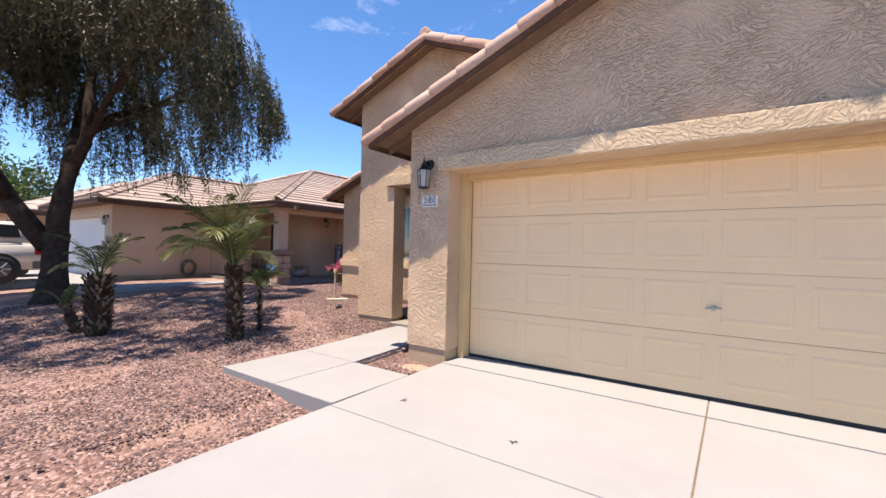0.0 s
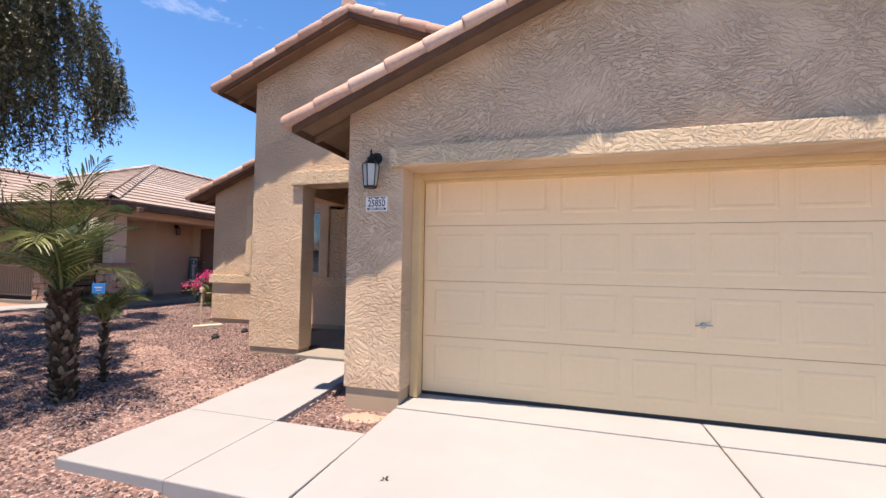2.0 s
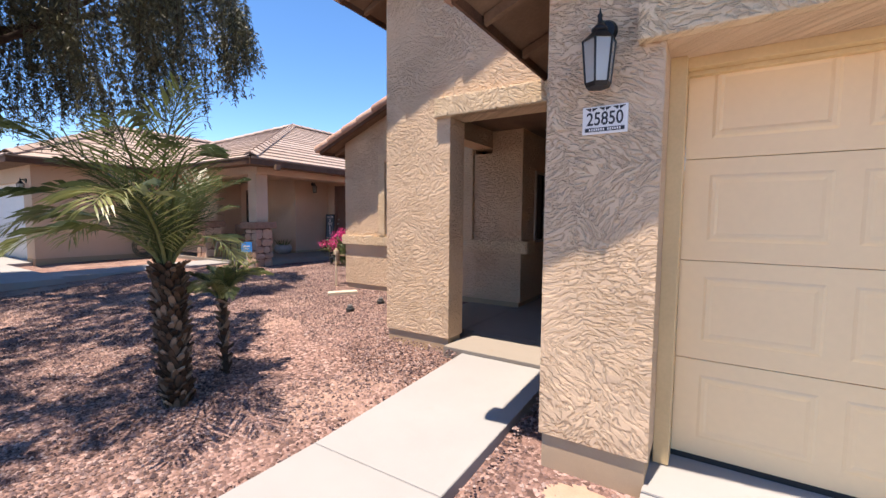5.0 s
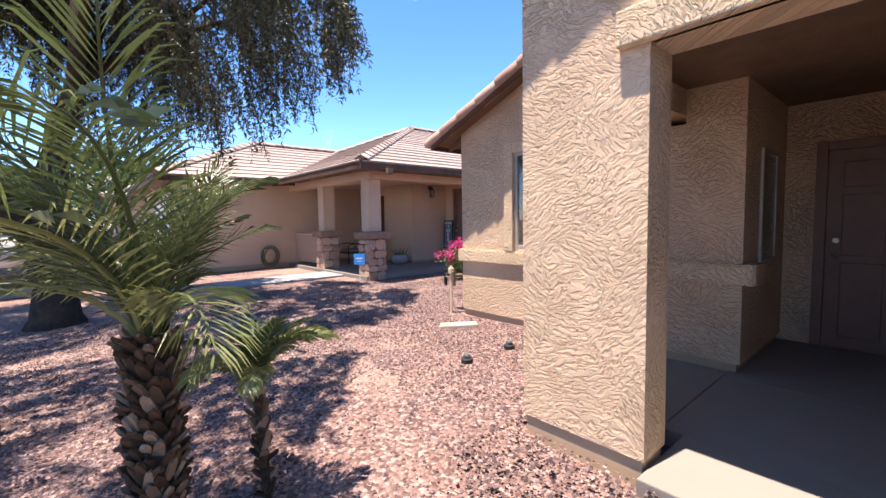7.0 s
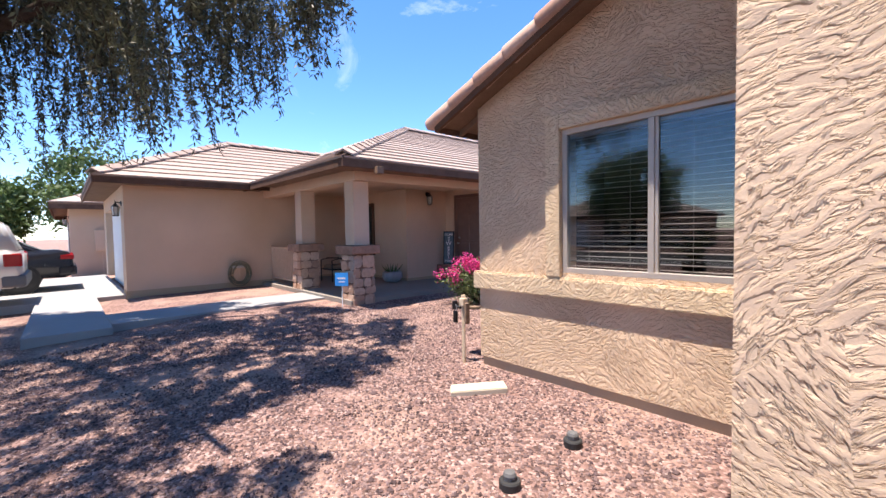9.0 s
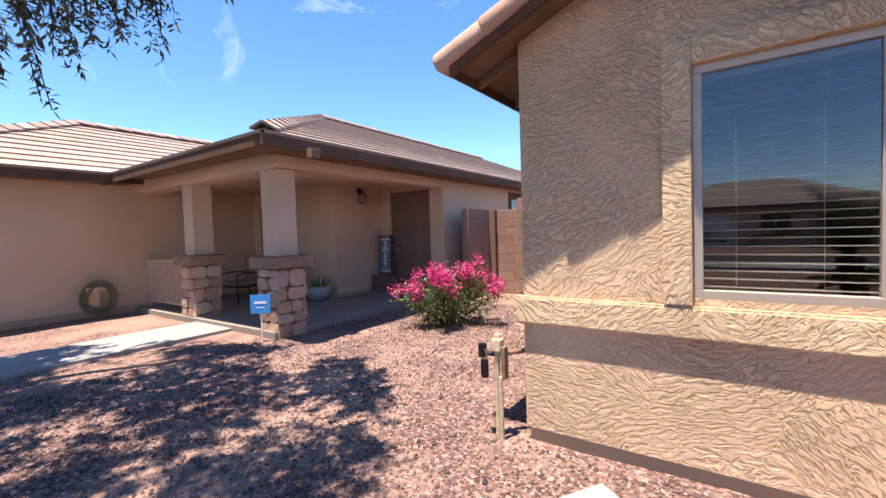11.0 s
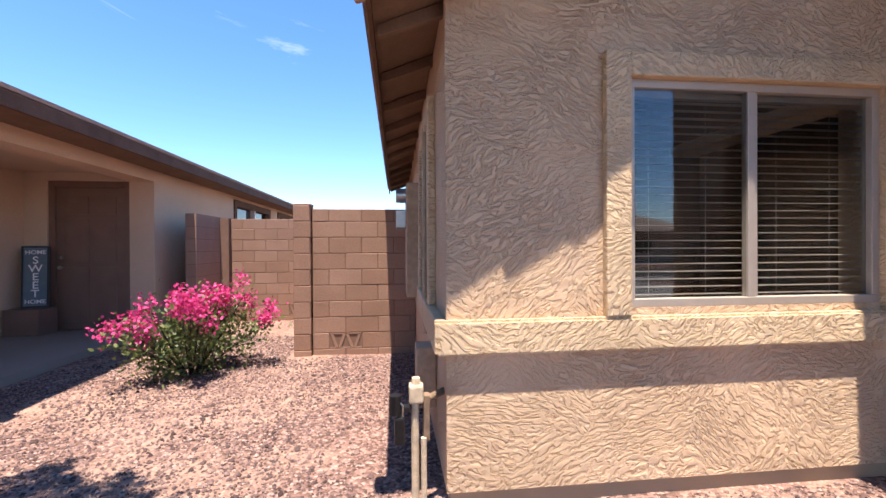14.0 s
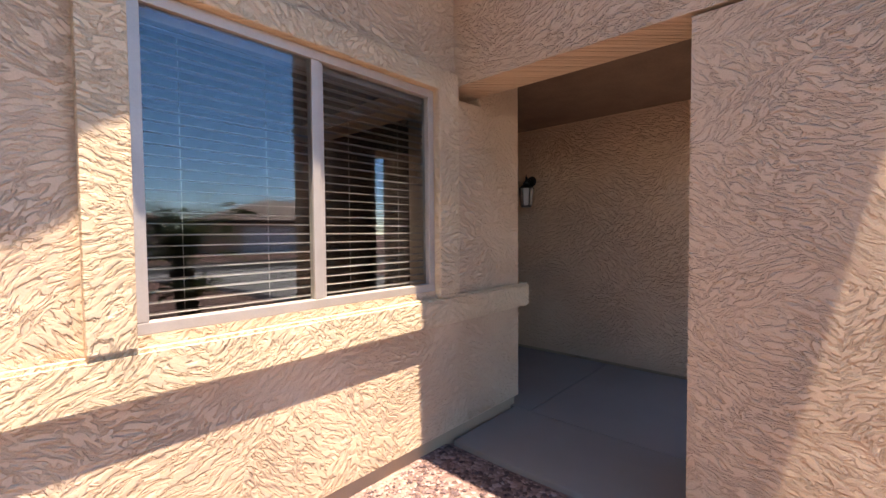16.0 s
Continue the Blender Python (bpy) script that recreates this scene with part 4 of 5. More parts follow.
def porch_column(cx, cy):
    c = thing("porch_column", "stucco porch column on a rough stone-clad base with brown cap", "column", "neighbour porch columns", at=(cx, cy, 0.1))
    part("shaft", box(B(), cx - 0.17, cx + 0.17, cy - 0.17, cy + 0.17, 1.24, 2.47, 0.012), NSTUCCO, c)
    cap = box(B(), cx - 0.315, cx + 0.315, cy - 0.315, cy + 0.315, 1.07, 1.24, 0.018)
    for v in cap.verts:
        v.co += 0.008 * noise.noise_vector(v.co * 7)
    part("cap", cap, CAP, c, "rough brown stone cap")
    part("core", box(B(), cx - 0.205, cx + 0.205, cy - 0.205, cy + 0.205, 0.0, 1.07), BLOCKJ, c, "dark mortar core")
    rnd = random.Random(int(-cx * 10))
    for ax, sg in (("x", 1), ("x", -1), ("y", 1), ("y", -1)):
        z = 0.08
        while z < 1.04:
            h = min(rnd.uniform(0.14, 0.26), 1.055 - z)
            if 1.055 - z - h < 0.08:
                h = 1.055 - z
            u = -0.24
            while u < 0.23:
                w = min(rnd.uniform(0.16, 0.30), 0.24 - u)
                if 0.24 - u - w < 0.09:
                    w = 0.24 - u
                t = rnd.uniform(0.03, 0.062)
                bm = B()
                r = bmesh.ops.create_cube(bm, size=1.0)
                bmesh.ops.subdivide_edges(bm, edges=bm.edges, cuts=1, use_grid_fill=True)
                for v in bm.verts:
                    e = Vector(v.co)
                    k = 1 - 0.16 * (abs(e.x) > 0.4) * (abs(e.z) > 0.4) + rnd.uniform(-0.11, 0.11)
                    uu, zz, dd = u + w / 2 + e.x * (w - 0.012) * k, z + h / 2 + e.z * (h - 0.012) * k, 0.19 + (0.5 + e.y) * (t + 0.0) + (0.012 if e.y > 0.4 and abs(e.x) < 0.1 and abs(e.z) < 0.1 else 0)
                    v.co = (cx + sg * dd, cy + uu, zz) if ax == "x" else (cx + uu, cy + sg * dd, zz)
                bmesh.ops.recalc_face_normals(bm, faces=bm.faces)
                part("stone", bm, STONE, c)
                u += w
            z += h


porch_column(-12.60, 8.50)
porch_column(-14.97, 8.50)


RAILP = plain("railing_paint", (0.62, 0.46, 0.34), 0.6, 0, 0.12, 12)


def railing():
    r = thing("porch_railing", "brown-beige metal porch railing with upright bars", "railing", at=(-16.3, 8.3, 0.2))
    for z in (0.28, 1.10):
        part("rail", box(B(), -17.18, -15.28, 8.48, 8.52, z, z + 0.04, 0.004), RAILP, r)
    k = 0
    while k < 19:
        x = -17.12 + k * 0.098
        part("bar", box(B(), x, x + 0.024, 8.488, 8.512, 0.32, 1.10), RAILP, r)
        k += 1
    for x in (-17.17, -15.22):
        part("post", box(B(), x, x + 0.045, 8.477, 8.523, 0.1, 1.15, 0.004), RAILP, r)


railing()


def hose_reel():
    h = thing("hose_reel", "coiled olive garden hose on a wall-mounted hanger", "garden hose", at=(-17.15, 7.58, 0.3))
    rnd = random.Random(3)
    part("hanger", box(B(), -17.2, -17.0, 7.42, 7.72, 0.62, 0.68, 0.01), STEEL, h, "steel hanger")
    part("reel_box", box(B(), -17.19, -17.06, 7.40, 7.64, 0.30, 0.66, 0.02), NSTUCCO, h, "pale plastic reel box")
    for k in range(9):
        r, x = rnd.uniform(0.19, 0.30), -17.05 + 0.018 * (k % 5)
        cy, cz = 7.59 + rnd.uniform(-0.05, 0.05), 0.47 + rnd.uniform(-0.03, 0.03)
        pts = [(x + 0.01 * math.sin(3 * a), cy + r * math.cos(a), cz + r * 1.15 * math.sin(a)) for a in [i * 2 * math.pi / 20 for i in range(21)]]
        part("hose_loop", tube(B(), pts, [0.014] * 21, 6), HOSE, h, smooth=True)


hose_reel()
nwk = thing("neighbour_walk", "pale concrete path to the neighbour's porch", "path")
for x0, x1, y0, y1 in ((-14.6, -13.5, 4.72 + J, 6.6), (-14.6, -13.5, 6.6 + J, 8.215), (-15.3 + J, -13.2, 3.75, 4.72), (-17.4, -15.3 - J, 3.75, 4.72), (-24.5, -17.4 - J, -8.8, 5.3)):
    s = box(B(), x0, x1, y0, y1, -0.3, 0.147, 0.008)
    if x0 < -20:
        for v in s.verts:
            if v.co.z > 0 and v.co.y < 0:
                v.co.z -= 0.2
    part("slab", s, CONC, nwk)
setting(nwk, "pale concrete path and drive of the neighbour's house")


def potted_plant():
    p = thing("potted_plant", "grey round pot with a small spiky succulent", "potted plant", at=(-14.3, 10.5, 0.19))
    part("pot", lathe(B(), [(0.13, 0), (0.22, 0.06), (0.27, 0.15), (0.25, 0.25), (0.21, 0.29), (0.18, 0.28), (0.17, 0.22)], (-14.3, 10.5, 0.19), 20), TERRA, p, smooth=True)
    for k in range(11):
        a, t = k * 2.4, 0.05 + 0.02 * (k % 4)
        base = Vector((-14.3 + 0.08 * math.cos(a), 10.5 + 0.08 * math.sin(a), 0.42))
        part("leaf", tube(B(), [base, base + Vector((t * math.cos(a), t * math.sin(a), 0.12)), base + Vector((1.8 * t * math.cos(a), 1.8 * t * math.sin(a), 0.24))], [0.018, 0.014, 0.002], 5), BUSHL, p)


potted_plant()


def patio_chair(x, y):
    c = thing("patio_chair", "dark metal patio chair with a brown back cushion", "chair", at=(x, y, 0.19))
    z = 0.19
    part("seat_cushion", box(B(), x - 0.27, x + 0.27, y - 0.26, y + 0.26, z + 0.36, z + 0.45, 0.03), CUSHION, c)
    b = box(B(), x - 0.26, x + 0.26, y + 0.2, y + 0.30, z + 0.46, z + 0.95, 0.03)
    part("back_cushion", b, CUSHION, c)
    for sx in (-0.31, 0.31):
        part("arm", tube(B(), [(x + sx, y + 0.3, z + 0.9), (x + sx, y + 0.25, z + 0.6), (x + sx, y - 0.1, z + 0.62), (x + sx, y - 0.3, z + 0.58), (x + sx, y - 0.3, z + 0.02)], [0.016] * 5, 7), BLACKM, c)
        part("leg", tube(B(), [(x + sx, y + 0.25, z + 0.6), (x + sx, y + 0.34, z + 0.0)], [0.016] * 2, 7), BLACKM, c)
    part("seat_frame", box(B(), x - 0.31, x + 0.31, y - 0.28, y + 0.28, z + 0.32, z + 0.36, 0.008), BLACKM, c)


patio_chair(-15.65, 9.65)


SLATE = plain("slate_blue_board", (0.10, 0.145, 0.17), 0.6, 0, 0.15, 10)


def welcome_board():
    b = thing("welcome_board", "tall black-edged slate-blue porch board with white lettering HOME SWEET HOME", "sign board", at=(-13.86, 12.07, 0.57))
    m0 = pose(-13.86, 12.07, 0.302, -4, 0, 24)
    def add(name, d, material):
        ob = part(name, box(B(), *d), material)
        ob.data.transform(m0)
        under(ob, b)
    add("board", (-0.14, 0.14, 0, 0.03, 0.28, 1.16), SLATE)
    for d in ((-0.155, -0.13, -0.012, 0.03, 0.27, 1.18), (0.13, 0.155, -0.012, 0.03, 0.27, 1.18), (-0.13, 0.13, -0.012, 0.03, 1.155, 1.18), (-0.13, 0.13, -0.012, 0.03, 0.27, 0.30)):
        add("edge", d, BLACKM)
    for k, ch in enumerate("SWEET"):
        writing(ch, 0.15, m0 @ pose(0, -0.006, 0.965 - 0.122 * k, 90, 0, 0), WHITE, "letter", b)
    for z0 in (0.36, 1.085):
        writing("HOME", 0.082, m0 @ pose(0, -0.006, z0, 90, 0, 0), WHITE, "word", b)
    bx = thing("planter_box", "dark brown wooden box beside the door", "box", at=(-13.92, 12.07, 0.19))
    part("body", box(B(), -14.15, -13.68, 11.9, 12.24, 0.19, 0.57, 0.01), DOORBR, bx)


welcome_board()


def yard_sign():
    s = thing("yard_sign", "small blue yard sign on a thin metal stake", "yard sign", at=(-12.45, 8.05, 0.1))
    m0 = pose(-12.45, 8.05, 0.0, 0, 0, 38)
    for name, d, material in (("panel", (-0.13, 0.13, 0, 0.012, 0.49, 0.74), BLUE), ("text_bar", (-0.08, 0.08, -0.003, 0, 0.62, 0.65), WHITE), ("text_bar", (-0.06, 0.06, -0.003, 0, 0.56, 0.575), WHITE), ("stake", (-0.008, 0.008, 0.012, 0.024, 0.0, 0.52), WHITE)):
        ob = part(name, box(B(), *d), material)
        ob.data.transform(m0)
        under(ob, s)


yard_sign()


# ---- block walls ----
def block_wall(name, x0, x1, y0, y1, z0, z1, label, vents=(), pier=None):
    """Painted blocks in running bond, each its own piece, over a recessed joint core; the face looks to -y."""
    w = thing(name, label, "block wall", "garden walls", at=((x0 + x1) / 2, y0, z0))
    part("joint_core", box(B(), x0 + 0.006, x1 - 0.006, y0 + 0.008, y1 - 0.008, z0 - 0.15, z1 - 0.006), BLOCKJ, w, "mortar")
    H, L, G2, r, z = 0.2, 0.405, 0.007, 0, z0 - 0.12
    cache = {}
    while z < z1 - 0.02:
        h = min(H, z1 - z)
        u = x0 - (L / 2 if r % 2 else 0)
        while u < x1 - 0.01:
            a, b = max(u, x0), min(u + L, x1)
            u += L
            if b - a < 0.03:
                continue
            key = (round(b - a, 3), round(h, 3))
            if any(a < vx < b and abs(z + h / 2 - vz) < 0.12 for vx, vz in vents):
                # near-black plate for the shade inside the vent
                vb = B()
                box(vb, a + G2, b - G2, y0 + 0.012, y0 + 0.03, z + 0.01, z + h - 0.01)
                part("vent_back", vb, UNLIT, w)
                mid = (a + b) / 2
                for q in range(4):
                    c0 = a + 0.012 + q * (b - a - 0.024) / 4
                    c1 = c0 + (b - a - 0.024) / 4
                    t = prism(B(), [(c0, z + 0.012), (c0 + 0.035, z + 0.012), (c1, z + h - 0.012), (c1 - 0.035, z + h - 0.012)] if q % 2 else [(c1 - 0.035, z + 0.012), (c1, z + 0.012), (c0 + 0.035, z + h - 0.012), (c0, z + h - 0.012)], "y", y0, y0 + 0.012)
                    part("vent_bar", t, BLOCK, w)
                for d in ((a + G2, b - G2, z + 0.002, z + 0.018), (a + G2, b - G2, z + h - 0.018, z + h - 0.002)):
                    part("vent_bar", box(B(), d[0], d[1], y0, y0 + 0.012, d[2], d[3]), BLOCK, w)
                continue
            if key not in cache:
                bm = box(B(), -(b - a) / 2 + G2 / 2, (b - a) / 2 - G2 / 2, 0, y1 - y0, -h / 2 + G2 / 2, h / 2 - G2 / 2)
                bmesh.ops.bevel(bm, geom=[e for e in bm.edges if all(v.co.y < 0.001 for v in e.verts)], offset=0.005, segments=1, affect="EDGES")
                me = bpy.data.meshes.new("block")
                bm.to_mesh(me), bm.free()
                me.materials.append(BLOCK)
                cache[key] = me
            piece("block", cache[key], w, Matrix.Translation(((a + b) / 2, y0 + random.uniform(-0.0015, 0.0015), z + h / 2)))
        z += H
        r += 1
    return w


block_wall("block_wall", -9.66, -8.375, 10.72, 10.87, 0.08, 1.92, "brown painted concrete block garden wall with a vent block at its foot", ((-9.08, 0.2),))
block_wall("block_pier", -9.88, -9.665, 10.66, 10.88, 0.08, 1.98, "brown painted block pier ending the garden wall")
block_wall("block_wall", -11.60, -9.87, 13.35, 13.50, 0.10, 1.965, "brown painted block wall set back beside the neighbour's house", ((-10.57, 0.25),))
block_wall("block_return", -11.92, -11.75, 12.35, 13.34, 0.10, 1.99, "shaded end of a brown painted block wall")
setting(boxed("gate_wall", (NE + 0.02, -11.76, 13.36, 13.5, 0, 1.85), BLOCKJ), "plain brown wall closing the side yard")
setting(boxed("wall_pier", (-11.75, -11.605, 13.25, 13.5, 0, 1.97), BLOCKJ), "narrow brown pier between the two walls")
setting(boxed("lot_wall", (-9.86, -9.70, 10.9, 26, 0, 1.9), BLOCKJ), "plain brown wall between the lots")

# ---- service boxes and pipes on the wing's west wall ----
mb = thing("electric_meter", "grey electric meter cabinet on the side wall", "meter box", at=(-8.4, 9.6, 1.4))
part("cabinet", box(B(), -8.52, -8.374, 9.35, 9.85, 0.95, 2.05, 0.012), PVC, mb)
part("meter_socket", box(B(), -8.62, -8.52, 9.45, 9.70, 1.62, 1.80, 0.01), STEEL, mb, "grey metal socket")
k = cyl(B(), (-8.52, 9.58, 1.95), (-8.62, 9.58, 1.95), 0.075, 0.07, 18)
part("meter", k, STEEL, mb, "round glass meter")
cb = thing("cable_box", "tan painted cable box with conduit low on the side wall", "utility box", at=(-8.43, 8.2, 0.4))
part("box", box(B(), -8.50, -8.374, 7.95, 8.15, 0.42, 0.80, 0.012), PVC, cb)
for q in (7.99, 8.05, 8.11):
    part("conduit", tube(B(), [(-8.43, q, 0.44), (-8.44, q, 0.25), (-8.46, q - 0.03, 0.02)], [0.012] * 3, 7), PVC, cb)
part("riser", cyl(B(), (-8.41, 8.4, 0.8), (-8.41, 8.4, 2.3), 0.022, 0.022, 10), PVC, cb)


VALVE = plain("weathered_valve_paint", (0.21, 0.145, 0.10), 0.8, 0, 0.5, 25, 0.004)


PIPE = plain("stained_pale_pipe", (0.56, 0.45, 0.32), 0.75, 0, 0.35, 22, 0.003)


def backflow():
    b = thing("backflow_valve", "weathered brown irrigation valve pipe standing beside the wall corner", "irrigation valve", at=(-8.57, 7.36, 0.07))
    part("riser", cyl(B(), (-8.575, 7.36, 0.0), (-8.575, 7.36, 0.70), 0.019, 0.019, 12), PIPE, b)
    part("riser", cyl(B(), (-8.535, 7.33, 0.0), (-8.535, 7.33, 0.52), 0.014, 0.014, 12), PIPE, b, "stained plastic riser")
    part("cross_pipe", cyl(B(), (-8.60, 7.36, 0.66), (-8.38, 7.60, 0.66), 0.018, 0.018, 10), VALVE, b)
    v = box(B(), -8.605, -8.535, 7.325, 7.395, 0.68, 0.77, 0.012)
    cyl(v, (-8.57, 7.36, 0.76), (-8.57, 7.36, 0.80), 0.026, 0.02, 10)
    part("valve_body", v, PIPE, b, "pale stained valve body")
    part("valve_lever", box(B(), -8.535, -8.505, 7.33, 7.39, 0.50, 0.72, 0.008), VALVE, b)
    t = cyl(B(), (-8.60, 7.35, 0.66), (-8.68, 7.33, 0.67), 0.016, 0.02, 10)
    cyl(t, (-8.67, 7.33, 0.64), (-8.67, 7.33, 0.73), 0.03, 0.03, 10)
    part("tap", t, BLACKM, b, "dark brass tap")
    part("lock_box", box(B(), -8.675, -8.625, 7.30, 7.335, 0.50, 0.63, 0.012), BLACKM, b, "black hanging lock box")
    part("shackle", tube(B(), [(-8.665, 7.318, 0.62), (-8.665, 7.318, 0.68), (-8.65, 7.318, 0.70), (-8.635, 7.318, 0.68), (-8.635, 7.318, 0.62)], [0.005] * 5, 6), STEEL, b)
    return b


for ob in backflow().children:
    ob.location.x += 0.04
pad = thing("stepping_stone", "pale concrete splash pad lying on the gravel", "stepping stone", at=(-7.86, 6.87, 0.08))
pm = B()
prism(pm, [(-8.06, 6.72), (-7.93, 6.60), (-7.66, 7.02), (-7.80, 7.13)], "z", 0.06, 0.125)
bmesh.ops.bevel(pm, geom=list(pm.edges), offset=0.008, segments=2, affect="EDGES")
part("slab", pm, concrete("pad_concrete", (0.60, 0.52, 0.40)), pad)


def ground_puck(x, y):
    g = thing("landscape_light", "low black round well light sunk in the gravel", "landscape light", "gravel well lights", at=(x, y, 0.08))
    part("base", lathe(B(), [(0.058, 0.0), (0.06, 0.05), (0.054, 0.058), (0.03, 0.06)], (x, y, 0.07), 20), RUBBER, g, smooth=False)
    part("cap", lathe(B(), [(0.036, 0.0), (0.038, 0.025), (0.03, 0.04), (0.012, 0.044)], (x, y, 0.13), 16), CLAD, g, "grey domed cap")


ground_puck(-6.80, 5.98)
ground_puck(-6.80, 6.62)


# ---- small things on the drive and in the planter ----
sandy = B()
bmesh.ops.create_icosphere(sandy, subdivisions=4, radius=1.0)
for v in sandy.verts:
    k = 1 + 0.35 * noise.noise(Vector((v.co.x * 1.6, v.co.y * 1.6, 2.0)))
    v.co = (-3.16 + v.co.x * 0.24 * k, 3.97 + v.co.y * 0.13 * k, -0.074 + v.co.z * 0.022 + 0.006 * noise.noise(v.co * 6))
SAND = plain("sandy_dirt", (0.37, 0.26, 0.195), 0.95, 0, 0.15, 9, 0.01)
tagged(part("dirt_patch", sandy, SAND, None, "", True), "bare tan sandy dirt at the foot of the garage wall", "dirt", kind="stuff")
for x, y, turn in ((-1.93, 1.38, 20), (-1.35, 2.75, 80), (-2.45, 2.9, 140)):
    lf = B()
    for k in range(4):
        a = k * 1.7
        prism(lf, [(0.0, -0.004), (0.035, -0.010), (0.06, 0.0), (0.03, 0.012)], "z", 0.001 + 0.004 * k, 0.003 + 0.004 * k)
        bmesh.ops.rotate(lf, verts=list(lf.verts)[-8:], cent=(0, 0, 0), matrix=Matrix.Rotation(a, 3, "Z"))
    ob = tagged(part("dry_leaf", lf, BARK), "curled dark dry leaf on the concrete drive", "leaf", "leaves on the drive")
    ob.matrix_basis = pose(x, y, drive_z(y), 0, 0, turn) @ Matrix.Scale(0.6, 4)


# ---- plants ----
def leaf_quads(rng, at, way, length, width, droop=0.0):
    """Pointed four-cornered leaves: base, two shoulders and a tip; at and way are (n, 3) arrays."""
    n = len(at)
    side = np.cross(way, rng.normal(size=(n, 3)))
    side /= np.linalg.norm(side, axis=1)[:, None] + 1e-9
    L, W = np.reshape(length, (-1, 1)), np.reshape(width, (-1, 1))
    mid = at + way * L * 0.5
    tip = at + way * L
    tip[:, 2] -= (L[:, 0] * droop)
    v = np.stack([at, mid + side * W / 2, tip, mid - side * W / 2], axis=1).reshape(-1, 3)
    f = np.arange(4 * n).reshape(n, 4)
    return v, f


def leaf_mesh(name, v, f, material):
    me = bpy.data.meshes.new(name)
    me.from_pydata(v.tolist(), [], f.tolist())
    me.materials.append(material)
    return me


def weeping_tree(cx, cy, zb):
    rng = np.random.default_rng(5)
    tree = thing("weeping_tree", "large weeping shade tree with dark forked trunk and drooping grey-green foliage", "tree", at=(cx, cy, zb))
    fork = Vector((cx + 0.06, cy + 0.03, zb + 1.55))
    part("trunk", tube(B(), [(cx - 0.03, cy, zb - 0.15), (cx - 0.02, cy, zb + 0.12), (cx, cy + 0.02, zb + 0.7), (cx + 0.02, cy + 0.02, zb + 1.2), fork], [0.46, 0.32, 0.24, 0.23, 0.25], 14), BARK, tree, smooth=True)
    limbs = [
        [(0.06, 0.03, 1.35), (0.08, 0.04, 1.9), (0.14, 0.10, 2.4), (0.08, 0.22, 3.05), (-0.6, 0.48, 3.9), (-1.4, 0.75, 4.75), (-2.3, 1.05, 5.8)],
        [(-0.05, -0.1, 1.25), (-0.4, -0.65, 2.2), (-0.8, -1.3, 3.6), (-1.1, -1.8, 5.2), (-1.4, -2.2, 6.6)],
        [(0.08, 0.22, 2.95), (0.25, 0.45, 3.7), (0.2, 0.5, 4.6), (-0.1, 0.6, 5.8), (-0.3, 0.5, 7.4)],
        [(-0.6, 0.48, 3.9), (-0.1, 1.3, 4.5), (0.7, 2.1, 5.2), (1.5, 2.7, 5.7)],
        [(0.2, 0.45, 3.6), (1.2, 0.6, 4.6), (2.6, 0.8, 5.5), (4.2, 0.9, 6.0)],
        [(-0.8, -1.3, 3.6), (-1.8, -1.1, 4.6), (-2.8, -0.9, 5.6)],
        [(-0.9, 0.58, 4.2), (-0.8, 1.3, 4.7), (-0.4, 2.4, 5.3), (0.1, 3.2, 5.6)],
        [(-0.4, -0.65, 2.2), (0.4, -1.6, 3.8), (1.2, -2.4, 5.0), (1.8, -3.0, 5.4)],
    ]
    rad = [(0.22, 0.205, 0.19, 0.175, 0.14, 0.10, 0.05), (0.21, 0.19, 0.16, 0.11, 0.06), (0.14, 0.13, 0.11, 0.08, 0.04), (0.07, 0.06, 0.04, 0.02), (0.08, 0.07, 0.05, 0.03), (0.12, 0.09, 0.03), (0.10, 0.08, 0.06, 0.03), (0.15, 0.11, 0.07, 0.03)]
    for pts, rr in zip(limbs, rad):
        q = [Vector((cx + p[0], cy + p[1], zb + p[2])) + 0.04 * noise.noise_vector(Vector(p) * 3) for p in pts]
        part("limb", tube(B(), q, rr, 9), BARK, tree, smooth=True)
    # drooping twigs hang from points spread through an uneven crown
    n = 9800
    a = rng.uniform(0, 2 * np.pi, n)
    lob = 1 + 0.07 * np.sin(3 * a - 1.2) + 0.05 * np.sin(5 * a + 2.2)
    bay = 2.7 * np.exp(-((np.angle(np.exp(1j * (a + 0.25)))) / 0.48) ** 2)
    r = np.sqrt(rng.uniform(0.0, 1, n)) * (4.15 * lob + bay) * (1 - 0.42 * np.exp(-(np.angle(np.exp(1j * (a - 2.8))) / 0.7) ** 2))
    top = 8.8 - 0.16 * r ** 2 + rng.normal(0, 0.25, n)
    low = 3.15 + 0.9 * np.maximum(0, r - 3.0) ** 1.1 + 0.35 * np.sin(4 * a) + 0.7 * (r < 2.0)
    low = np.where(bay > 0.5, np.minimum(low, 5.1), low)
    east = (r * np.cos(a) > -0.4) & (r * np.sin(a) < 1.0) & (r * np.sin(a) > -2.6)
    low = np.where(east, np.maximum(low, 4.9), low)
    z0 = low + 0.55 + (np.maximum(top, low + 0.9) - low - 0.55) * rng.uniform(0, 1, n) ** 0.8
    clump = np.array([noise.noise(Vector((x * 0.9, y * 0.9, z * 0.35))) for x, y, z in zip(r * np.cos(a), r * np.sin(a), z0)])
    keep = clump > -0.08 - 0.12 * (r > 3.2)
    a, r, z0, low = a[keep], r[keep], z0[keep], low[keep]
    hang = np.minimum(rng.uniform(0.6, 1.7, len(a)), z0 - low + rng.uniform(-0.25, 0.35, len(a)))
    hang = np.maximum(hang, 0.3)
